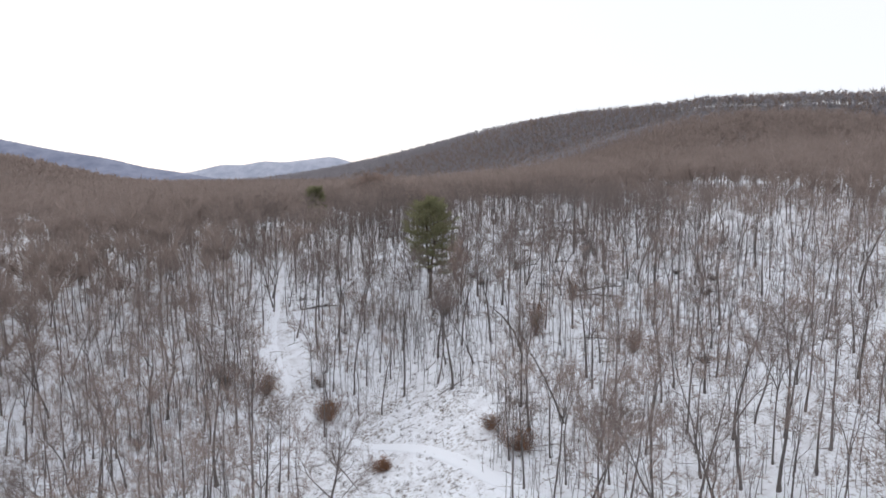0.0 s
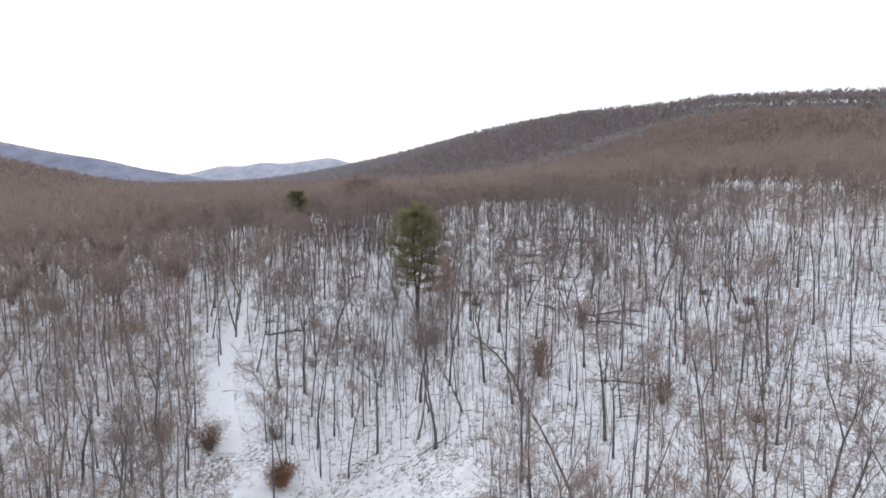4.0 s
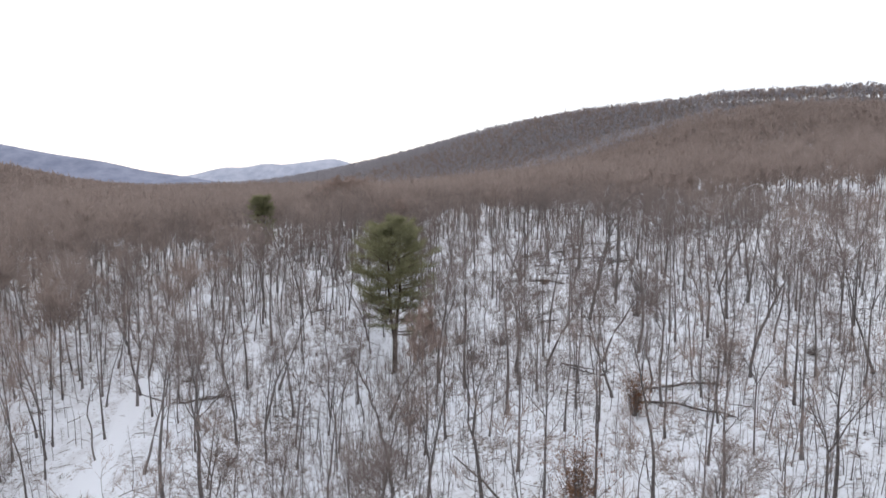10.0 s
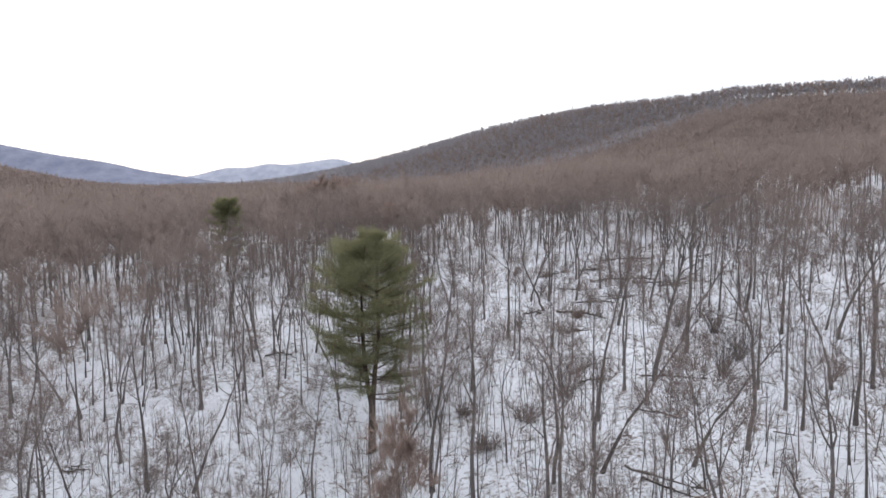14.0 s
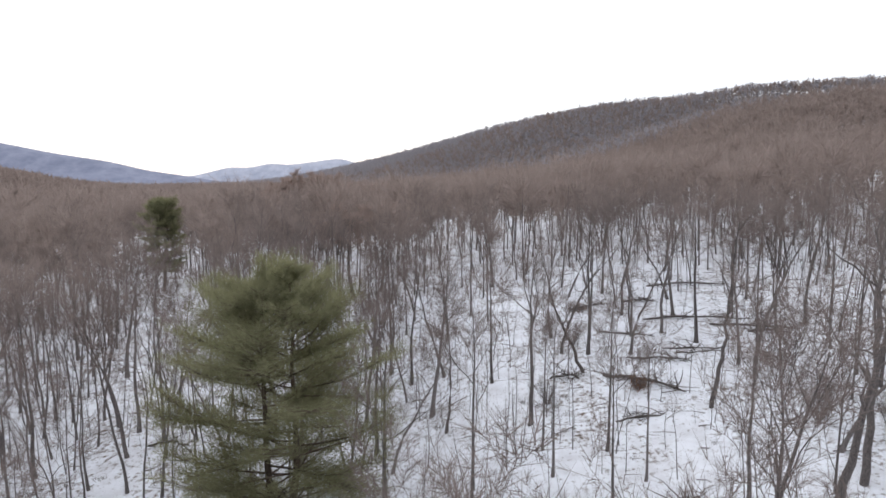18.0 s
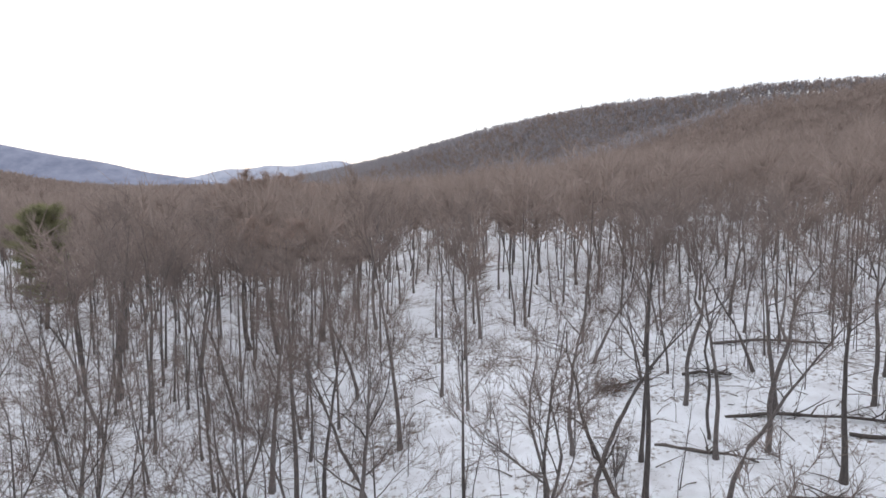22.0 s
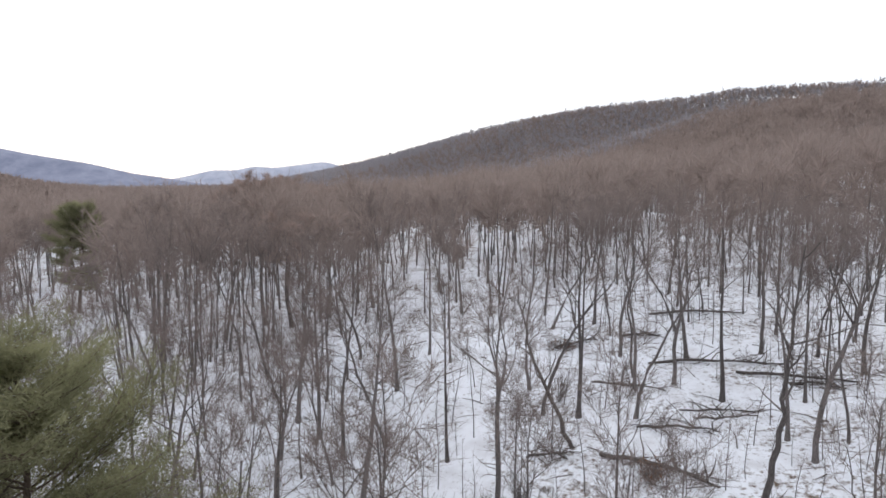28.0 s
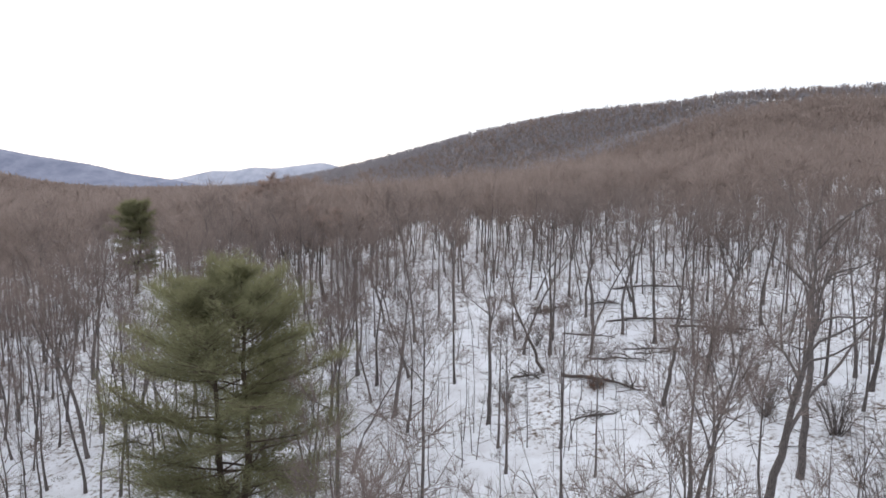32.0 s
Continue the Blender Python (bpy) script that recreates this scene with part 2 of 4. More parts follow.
# ---- mesh building blocks ----
class Buf:
    def __init__(self):
        self.v, self.f, self.n = [], [], 0

    def add(self, v, f):
        self.v.append(np.asarray(v, float))
        self.f.append(np.asarray(f, int) + self.n)
        self.n += len(v)

    def tube(self, pts, radii, k=6):
        """A tapered tube round a line of points, as triangles."""
        pts, radii = np.asarray(pts, float), np.asarray(radii, float)
        m = len(pts)
        t = np.gradient(pts, axis=0)
        t /= np.linalg.norm(t, axis=1)[:, None] + 1e-9
        ref = np.where(np.abs(t[:, 2:3]) > 0.9, [[1.0, 0, 0]], [[0, 0, 1.0]])
        u = np.cross(t, ref)
        u /= np.linalg.norm(u, axis=1)[:, None] + 1e-9
        w = np.cross(t, u)
        a = np.linspace(0, 2 * np.pi, k, endpoint=False)
        ring = pts[:, None] + radii[:, None, None] * (np.cos(a)[None, :, None] * u[:, None] + np.sin(a)[None, :, None] * w[:, None])
        i = np.arange(m - 1)[:, None] * k
        j, j2 = np.arange(k)[None], (np.arange(k)[None] + 1) % k
        q = np.stack([i + j, i + j2, i + j2 + k, i + j + k], -1).reshape(-1, 4)
        top = len(pts) * k
        v = np.vstack([ring.reshape(-1, 3), pts[-1:] + t[-1:] * radii[-1]])
        e = (m - 1) * k
        cap = np.stack([e + j[0], e + j2[0], np.full(k, top)], 1)
        self.add(v, np.vstack([q[:, [0, 1, 2]], q[:, [0, 2, 3]], cap]))

    def cones(self, a, b, r):
        """Many thin three-sided spikes from a to b."""
        a, b = np.asarray(a, float), np.asarray(b, float)
        n = len(a)
        if n == 0:
            return
        r = np.broadcast_to(r, (n,))
        t = b - a
        t = t / (np.linalg.norm(t, axis=1)[:, None] + 1e-9)
        u = np.cross(t, [0.31, 0.52, 0.79])
        u /= np.linalg.norm(u, axis=1)[:, None] + 1e-9
        w = np.cross(t, u)
        v = np.empty((n, 4, 3))
        for k in range(3):
            g = 2 * np.pi * k / 3
            v[:, k] = a + r[:, None] * (math.cos(g) * u + math.sin(g) * w)
        v[:, 3] = b
        i = np.arange(n)[:, None] * 4
        self.add(v.reshape(-1, 3), np.vstack([i + [0, 1, 3], i + [1, 2, 3], i + [2, 0, 3]]))

    def blades(self, a, b, r, rng):
        """Many flat thin triangles with random roll, for needles and leaves."""
        n = len(a)
        t = b - a
        u = np.cross(t, rng.normal(size=(n, 3)))
        u /= np.linalg.norm(u, axis=1)[:, None] + 1e-9
        r = np.broadcast_to(r, (n,))[:, None]
        v = np.stack([a - 0.4 * u * r, a + 0.4 * u * r, a + 0.6 * t + u * r, b, a + 0.6 * t - u * r], 1)
        i = np.arange(n)[:, None] * 5
        self.add(v.reshape(-1, 3), np.vstack([i + [0, 1, 2], i + [0, 2, 4], i + [4, 2, 3]]))

    def slivers(self, a, b, r, rng):
        """Many single thin triangles, for the finest twigs and needles."""
        a, b = np.asarray(a, float), np.asarray(b, float)
        n = len(a)
        u = np.cross(b - a, rng.normal(size=(n, 3)))
        u *= np.broadcast_to(r, (n,))[:, None] / (np.linalg.norm(u, axis=1)[:, None] + 1e-9)
        self.add(np.stack([a - u, a + u, b], 1).reshape(-1, 3), np.arange(3 * n).reshape(-1, 3))

    def mesh(self, name, mat):
        return mesh_from(name, np.vstack(self.v), np.vstack(self.f), mat)


def line(start, aim, length, n, rng, wander=0.12, lift=0.0):
    """A wandering line of n points."""
    d = np.asarray(aim, float)
    d = d / np.linalg.norm(d)
    p = [np.asarray(start, float)]
    for _ in range(n - 1):
        d = d + rng.normal(size=3) * wander + [0, 0, lift]
        d /= np.linalg.norm(d)
        p.append(p[-1] + d * length / (n - 1))
    return np.array(p)


def at(path, f):
    k = f * (len(path) - 1)
    i = min(int(k), len(path) - 2)
    return path[i] + (path[i + 1] - path[i]) * (k - i)


def tangent(path, f):
    i = min(int(f * (len(path) - 1)), len(path) - 2)
    d = path[i + 1] - path[i]
    return d / (np.linalg.norm(d) + 1e-9)


def aside(rng, d, angle):
    """A direction that leaves d by the angle, to a random side."""
    v = rng.normal(size=3)
    v -= d * (v @ d)
    return d * math.cos(angle) + v / (np.linalg.norm(v) + 1e-9) * math.sin(angle)


class Crown(Buf):
    """Branches, branchlets and twigs of one bare tree."""

    def twigs_on(self, rng, a, b, n, size, width):
        d = (b - a) / (np.linalg.norm(b - a) + 1e-9)
        s = a + (b - a) * rng.uniform(0.1, 1.0, n)[:, None]
        way = d * 0.75 + rng.normal(size=(n, 3)) * 0.55 + [0, 0, 0.22]
        way *= (size * rng.uniform(0.45, 1.15, n) / (np.linalg.norm(way, axis=1) + 1e-9))[:, None]
        self.slivers(s, s + way, width * rng.uniform(0.7, 1.3, n), rng)

    def dress(self, rng, path, rad, branches, sprigs, twigs, fine, lite=False, start=0.3):
        """Side branches with branchlets and twigs along a limb."""
        full = np.linalg.norm(np.diff(path, axis=0), axis=1).sum()
        for k in range(branches):
            f = start + (0.99 - start) * (k + rng.random()) / branches
            d = aside(rng, tangent(path, f), rng.uniform(0.45, 1.05)) + [0, 0, 0.15]
            ln = min(full * rng.uniform(0.3, 0.52) * (1.15 - 0.5 * f), 2.6)
            r = max(rad * (1 - 0.75 * f) * 0.42, 0.014)
            bp = line(at(path, f), d, ln, 4, rng, 0.2, 0.05)
            if lite:
                self.cones(bp[:-1:2], bp[[2, 3]], np.array([r, r * 0.6]))
            else:
                self.tube(bp, r * np.array([1, 0.75, 0.5, 0.22]), 3)
            for _ in range(sprigs):
                q = rng.uniform(0.25, 1.0)
                o = at(bp, q)
                e = o + (aside(rng, tangent(bp, q), rng.uniform(0.35, 1.0)) + [0, 0, 0.15]) * ln * rng.uniform(0.4, 0.75)
                if lite:
                    self.slivers(o[None], e[None], 0.016, rng)
                else:
                    self.cones(o[None], e[None], np.array([max(r * 0.42, 0.011)]))
                self.twigs_on(rng, o, e, twigs, 1.0, 0.0085 * fine)


def hardwood_shapes(seed, height, girth, spread_out=1.0, fork=0.5, lean=0.0, twigs=1.0, fine=1.0, lite=False, crooked=1.0):
    """Meshes of one bare hardwood: trunk, limbs, and a crown of branchlets and twigs."""
    rng = np.random.default_rng(seed)
    trunk, limbs, crown = Buf(), [], Crown()
    aim = [rng.normal() * 0.05 + lean, rng.normal() * 0.05, 1]
    split = fork > 0.5
    tall = height * (rng.uniform(0.46, 0.58) if split else 0.86)
    m = 8 if lite else 12
    tp = line((0, 0, -0.4), aim, tall + 0.4, m, rng, 0.055 * crooked, 0.025)
    q = np.linspace(0, 1, m)
    tr = girth * (1 - (0.38 if split else 0.86) * q ** 0.95)
    tr[0] *= 1.55
    tr[1] *= 1.05
    trunk.tube(tp, tr, 4 if lite else 7)
    sprigs, count, shoots = (3, 3, max(4, int(9 * twigs))) if lite else (4, 5, max(5, int(10 * twigs)))
    turn0 = rng.uniform(0, 6.28)

    def limb(p, d, ln, rad, wander, lift, start, sides):
        lp = line(p, d, ln, 7, rng, wander * crooked, lift)
        lb = Buf()
        lb.tube(lp, rad * (1 - 0.8 * np.linspace(0, 1, 7) ** 0.9), sides)
        limbs.append(lb)
        crown.dress(rng, lp, rad, count, sprigs, shoots, fine, lite, start)
        return lp

    if split:
        leaders = int(rng.integers(2, 4))
        for i in range(leaders):
            turn = turn0 + 6.28 * i / leaders + rng.normal() * 0.4
            out = rng.uniform(0.22, 0.42) * spread_out
            ln = (height - tall) * rng.uniform(0.9, 1.08)
            rad = girth * rng.uniform(0.42, 0.56)
            lp = limb(tp[-1] - [0, 0, 0.1], [math.cos(turn) * out, math.sin(turn) * out, 1], ln, rad, 0.13, 0.05, 0.35, 4 if lite else 5)
            for k in range(2):
                f = rng.uniform(0.15, 0.6)
                side = aside(rng, tangent(lp, f), rng.uniform(0.6, 1.0))
                limb(at(lp, f), side + [0, 0, 0.1], ln * rng.uniform(0.4, 0.62), rad * (1 - 0.7 * f) * 0.6, 0.16, 0.07, 0.25, 3 if lite else 4)
        low = 0.8
    else:
        low = rng.uniform(0.5, 0.62)
        n = 6 if lite else 8
        for i in range(n):
            f = low + (0.96 - low) * ((i + 0.5 * rng.random()) / (n - 0.5)) ** 0.9
            turn = turn0 + 2.4 * i + rng.normal() * 0.35
            out = rng.uniform(0.7, 1.15) * (1.35 - 0.55 * f) * spread_out
            p = at(tp, f)
            ln = min(height * rng.uniform(0.24, 0.38) * (1.35 - 0.7 * f), (height * 1.02 - p[2]) * 1.3)
            limb(p, [math.cos(turn) * out, math.sin(turn) * out, 0.85], ln, girth * (1 - 0.82 * f) * rng.uniform(0.42, 0.6), 0.19, 0.09, 0.22, 3 if lite else 5)
        crown.dress(rng, tp[-4:], girth * 0.3, count, sprigs, shoots, fine, lite, 0.2)
    # dead stubs and thin side branches low on the trunk
    for _ in range(int(rng.integers(1, 3)) if lite else int(rng.integers(2, 6))):
        p = at(tp, rng.uniform(0.3, low))
        turn = rng.uniform(0, 6.28)
        sp = line(p, [math.cos(turn), math.sin(turn), rng.uniform(0.0, 0.7)], rng.uniform(0.5, 2.2), 4, rng, 0.25)
        crown.tube(sp, [0.032, 0.024, 0.016, 0.006], 3)
        crown.twigs_on(rng, sp[1], sp[-1], 5, 0.5, 0.009 * fine)
    return trunk, limbs, crown


def part(name, me, parent, label=""):
    ob = new(name, me)
    ob.parent = parent
    return tagged(ob, label) if label else ob


def hardwood(seed, height, girth, label, twig=TWIG, bark=BARK, **kw):
    trunk, limbs, crown = hardwood_shapes(seed, height, girth, **kw)
    tree = new("bare_tree")
    part("trunk", trunk.mesh("trunk", bark), tree)
    for b in limbs:
        part("limb", b.mesh("limb", bark), tree)
    part("crown", crown.mesh("crown", twig), tree, "fine leafless brown-grey twigs")
    return tagged(tree, label, "tree", "bare hardwood trees")


# ---- far mountains ----
def mountain(name, label, mat, axis_y, xs, heights, depth):
    """A long wooded mountain, its skyline through a few heights."""
    x = np.linspace(xs[0], xs[-1], 220)
    top = np.interp(x, xs, heights)
    for _ in range(3):
        top = np.convolve(np.pad(top, 4, "edge"), np.ones(9) / 9, "valid")
    rows = []
    for f in np.linspace(-1, 1, 17):
        z = top * (1 - abs(f) ** 1.5) - 60 * abs(f) + 10 * ripple(x, f * depth, 60, 1.7) * (1 - abs(f)) * abs(f) + 1.5 * ripple(x, f * depth, 14, 0.7)
        rows.append(np.stack([x, np.full_like(x, axis_y + f * depth), z], 1))
    w = len(x)
    i = (np.arange(16)[:, None] * w + np.arange(w - 1)[None]).ravel()
    ob = new(name, mesh_from(name, np.vstack(rows), np.stack([i, i + 1, i + w + 1, i + w], 1), mat))
    return tagged(ob, label, "mountain", kind="structure")


mountain("backdrop_mountain", "wooded mountain beyond the valley, coloured with blue haze", BLUE_HILL, 3300,
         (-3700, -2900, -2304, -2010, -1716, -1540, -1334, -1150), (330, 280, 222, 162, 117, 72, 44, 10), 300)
mountain("backdrop_hills", "distant line of wooded hills, coloured with pale blue haze", PALE_HILL, 4300,
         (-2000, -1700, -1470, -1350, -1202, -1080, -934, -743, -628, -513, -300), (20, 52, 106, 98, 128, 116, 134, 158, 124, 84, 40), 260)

# ---- woods ----
def flat(bufs):
    """The joined vertices, faces and material slots of several builders."""
    v, f, s, n = [], [], [], 0
    for b, slot in bufs:
        for bv, bf in zip(b.v, b.f):
            v.append(bv)
        fs = np.vstack(b.f) + n
        f.append(fs)
        s.append(np.full(len(fs), slot))
        n += b.n
    return np.vstack(v), np.vstack(f), np.concatenate(s)


def simple_tree(seed, height, girth, limbs, twigs, width, sides=4, low=0.42, reach=1.0, up=0.3):
    """A bare tree of few triangles for the woods farther off."""
    rng = np.random.default_rng(seed)
    trunk, crown = Buf(), Buf()
    tp = line((0, 0, -0.5), [rng.normal() * 0.05, rng.normal() * 0.05, 1], height * 0.8, 4, rng, 0.05, 0.03)
    if sides > 2:
        trunk.tube(tp, girth * np.array([1.2, 0.8, 0.5, 0.15]), sides)
    else:
        trunk.cones(tp[:1], tp[-1:], np.array([girth * 1.2]))
    a, b, r = [], [], []
    for i in range(limbs):
        f = rng.uniform(low, 0.97)
        p = at(tp, f)
        turn = rng.uniform(0, 6.28)
        out = 0.85 - 0.4 * f
        ln = height * rng.uniform(0.2, 0.36) * (1.25 - 0.5 * f)
        d = np.array([math.cos(turn) * out, math.sin(turn) * out, 0.75])
        e = p + d / np.linalg.norm(d) * ln
        a.append(p), b.append(e), r.append(girth * 0.3)
        for _ in range(twigs):
            q = p + (e - p) * rng.uniform(0.25, 1.0)
            g = (e - p) / ln * 0.5 + rng.normal(size=3) * 0.6 + [0, 0, up]
            a.append(q), b.append(q + g * height * reach * rng.uniform(0.07, 0.13)), r.append(width * rng.uniform(0.6, 1.3))
    crown.slivers(np.array(a), np.array(b), np.array(r), rng)
    return flat([(trunk, 0), (crown, 1)])


def planted(name, protos, places, label, mats, rng, category="woods"):
    """One mesh of many trees: places are rows of x, y, size."""
    vs, fs, ss, n = [], [], [], 0
    zs = land(places[:, 0], places[:, 1])
    for (x, y, size), z in zip(places, zs):
        v, f, s = protos[int(rng.integers(len(protos)))]
        g = rng.uniform(0, 6.28)
        c, si = math.cos(g) * size, math.sin(g) * size
        vs.append(np.stack([v[:, 0] * c - v[:, 1] * si + x, v[:, 0] * si + v[:, 1] * c + y, v[:, 2] * size * rng.uniform(0.92, 1.08) + z], 1))
        fs.append(f + n)
        ss.append(s)
        n += len(v)
    me = mesh_from(name, np.vstack(vs), np.vstack(fs), mats[0])
    for m in mats[1:]:
        me.materials.append(m)
    me.polygons.foreach_set("material_index", np.concatenate(ss).astype(np.int32))
    return tagged(new(name, me), label, category, kind="stuff")


def scatter(rng, n, x0, x1, y0, y1, gap, keep, taken=()):
    """Up to n random places no nearer to each other than gap."""
    cells, out = {}, []
    for p in taken:
        cells.setdefault((int(p[0] // gap), int(p[1] // gap)), []).append(p)
    for x, y in zip(rng.uniform(x0, x1, n), rng.uniform(y0, y1, n)):
        if not keep(x, y):
            continue
        i, j = int(x // gap), int(y // gap)
        if any((x - q[0]) ** 2 + (y - q[1]) ** 2 < gap * gap for a in (i - 1, i, i + 1) for b in (j - 1, j, j + 1) for q in cells.get((a, b), ())):
            continue
        cells.setdefault((i, j), []).append((x, y))
        out.append((x, y))
    return out


def in_view(x, y, wide=0.80, margin=18):
    """The fan of land ahead of the flight."""
    return abs(x - 4) < wide * y + margin


TRAIL = ((40, 60, 78, 90, 98, 104, 109, 117, 126, 140, 151, 166, 200), (-14, -16, -19, -23.8, -28, -29.8, -30.7, -32.3, -34.6, -36.2, -38.3, -41, -50))
TRACK = ((44, 55, 64.6, 70, 76.4, 80), (13, 6, -0.2, -6.5, -11.6, -17))


def clear(x, y):
    """True away from the trail, the track and the open glade."""
    if 83 < y < 170 and abs(x - np.interp(y, *TRAIL)) < 1.8:
        return False
    if y < 58 and -0.21 * y < x < 0.1 * y:
        return False
    return ((x + 5) / 11) ** 2 + ((y - 67) / 14) ** 2 > 1


def strip(name, knots, y0, y1, half, label):
    """A worn way through the snow, draped on the ground."""
    ys = np.arange(y0, y1, 0.8)
    cx = np.interp(ys, *knots)
    cx = np.convolve(np.pad(cx, 8, "edge"), np.ones(17) / 17, "valid")
    g = np.random.default_rng(3)
    ws = half * (1 + 0.18 * np.convolve(g.normal(size=len(ys) + 8), np.ones(9) / 4, "valid"))
    fs = np.array([-1.25, -1.0, -0.5, 0, 0.5, 1.0, 1.25])
    lift = np.array([-0.12, 0.12, 0.09, 0.10, 0.09, 0.12, -0.12])
    x = cx[:, None] + ws[:, None] * fs[None]
    y = np.repeat(ys[:, None], 7, 1)
    v = np.stack([x, y, land(x, y) + lift[None]], -1).reshape(-1, 3)
    i = (np.arange(len(ys) - 1)[:, None] * 7 + np.arange(6)[None]).ravel()
    ob = new(name, mesh_from(name, v, np.stack([i, i + 1, i + 8, i + 7], 1), TRAIL_SNOW))
    return tagged(ob, label, "trail", kind="structure")


strip("trail", TRAIL, 85, 178, 1.45, "clean white snow-covered footpath through the bare wood")
strip("forest_track", TRACK, 46, 79, 0.85, "snow-covered track across the small glade")


rng = np.random.default_rng(11)
KINDS = [hardwood(100 + i, h, g, lab, spread_out=s, fork=k, lean=e, twigs=w, fine=1.1, crooked=c) for i, (h, g, s, k, e, w, c, lab) in enumerate([
    (15.2, 0.19, 0.9, 0.2, 0.0, 1.0, 0.7, "tall straight grey-brown leafless hardwood in snow"),
    (14.6, 0.15, 0.75, 0.3, 0.04, 0.9, 0.9, "slender leafless hardwood with upswept limbs in snow"),
    (13.8, 0.16, 1.1, 0.8, 0.0, 0.9, 1.3, "forked leafless hardwood with spreading limbs in snow"),
    (15.6, 0.21, 1.1, 0.4, 0.0, 1.1, 0.8, "stout leafless oak with a broad twiggy crown"),
    (13.4, 0.12, 0.9, 0.6, 0.07, 0.8, 1.2, "thin slightly leaning leafless tree in snow"),
    (14.6, 0.17, 1.1, 0.7, -0.05, 0.9, 1.4, "leafless hardwood that splits into several limbs"),
    (14.2, 0.13, 0.65, 0.1, 0.0, 0.8, 0.6, "straight narrow-crowned leafless tree in snow"),
    (15.3, 0.19, 1.0, 0.7, 0.04, 1.1, 1.0, "tall leafless hardwood with a dense brown crown"),
    (14.0, 0.14, 1.1, 0.2, 0.03, 0.8, 1.25, "crooked leafless hardwood with wandering limbs in snow"),
    (15.0, 0.17, 0.8, 0.3, -0.03, 1.0, 0.8, "tall bare hardwood with a high narrow crown")])]
STRAIGHT, FORKED = (0, 1, 3, 6, 9, 8), (2, 4, 5, 7)
TALL = (15.2, 14.6, 13.8, 15.6, 13.4, 14.6, 14.2, 15.3, 14.0, 15.0)

# trees whose stand is known, by stretches of the flight
START = ((8.9, 63.6), (27.6, 64.7), (-28.4, 74.1), (1.2, 79.0), (-43.8, 79.4), (-36.6, 81.1), (31.4, 83.0), (-5.3, 83.4), (4.2, 84.9), (29.1, 85.9),
    (22.2, 86.4), (0.4, 87.5), (7.1, 90.8), (2.8, 92.3), (-19.8, 98.7), (33.5, 98.8), (32.6, 104.7), (-24.8, 105.1), (52.2, 105.3), (-13.5, 106.8),
    (-31.3, 108.5), (13.4, 109.4), (11.8, 111.5), (15.2, 115.0), (25.5, 115.5))
MIDWAY = ((-12.9, 115.8), (65.1, 117.6), (15.4, 118.0), (-32.6, 120.2), (-16.0, 121.3), (-19.8, 121.7), (16.7, 122.5), (-33.5, 123.0), (30.2, 124.0),
    (20.1, 127.2), (-35.0, 128.3), (-15.4, 131.2), (21.4, 132.5), (2.7, 133.5), (14.8, 134.4), (15.8, 139.8), (-37.8,
    140.1), (11.8, 140.9), (37.1, 143.0), (11.4, 144.4), (34.5, 144.8), (39.6, 145.0), (5.4, 146.7))
TURN_BACK = ((28.6, 147.3), (-19.1, 148.8), (4.2, 150.1), (9.2, 152.3), (1.9, 153.9), (21.2, 154.4), (27.3, 155.6), (22.5, 158.6),
    (25.3, 158.9), (18.7, 159.1), (0.0, 159.4), (15.3, 160.4), (33.5, 163.1), (5.4, 163.2), (27.9, 163.3), (7.8, 169.2), (1.5, 171.7), (19.1, 173.1),
    (23.3, 174.1), (32.4, 177.6), (26.0, 179.4), (38.5, 184.7))
WEST_WOOD = ((-25.7, 76.1), (-39.5, 76.9), (-40.2, 83.2), (-47.3, 84.2), (-29.6, 84.8), (-7.8, 92.1), (-16.3, 98.0), (-38.3, 103.2), (-44.6, 108.7), (-17.1,
    109.3), (-15.1, 112.5), (-32.4, 112.5), (-22.4, 112.9), (-2.1, 114.4), (-43.8, 119.5), (-6.6, 122.3), (-59.7, 123.0), (-38.7, 123.8), (-24.3, 126.1),
    (-41.2, 132.5), (-20.3, 134.4), (-24.0, 143.4), (-18.1, 145.1), (-16.4, 147.2), (-45.4, 152.0), (-18.8, 155.3), (-36.5, 155.7), (-23.6, 161.5),
    (-26.5, 161.5), (-30.6, 162.6), (-5.8, 167.6), (-8.2, 168.3), (-17.7, 174.4))
EAST_SLOPE = ((25.9, 46.5), (23.6, 47.8), (32.2, 50.5), (18.0, 64.0), (-0.7, 82.2), (36.7, 82.3), (18.5, 88.6), (-0.7, 90.6), (30.0, 91.3), (23.4, 101.7), (42.5, 102.5), (10.1, 105.7), (31.8, 108.1), (38.4,
    112.0), (47.5, 113.3), (6.3, 113.4), (21.3, 114.5), (11.9, 114.6), (33.3, 116.2), (3.5, 117.1), (30.4, 120.1), (37.4, 120.7), (34.9, 121.7), (41.6,
    124.6), (51.2, 125.2), (40.6, 130.6), (6.9, 132.6), (37.1, 133.9), (28.0, 135.8), (17.2, 136.2), (12.0, 137.8))
PAST_THE_PINE = ((36.7, 140.8), (34.6, 142.4), (49.2, 143.3), (1.4, 145.2), (-0.1, 148.3), (28.5, 149.9), (-1.5, 152.5), (32.0, 154.3), (17.8, 155.3), (5.2, 155.8),
    (15.6, 156.2), (2.1, 156.6), (37.7, 157.2), (41.1, 159.3), (23.0, 160.8), (37.0, 161.5), (-2.0, 161.6), (40.9, 163.3), (23.3, 165.4), (9.6, 166.3),
    (36.7, 166.9), (29.5, 169.5), (33.1, 182.3), (51.9, 182.5), (1.1, 187.3))
PINE = (-2.3, 130.8)
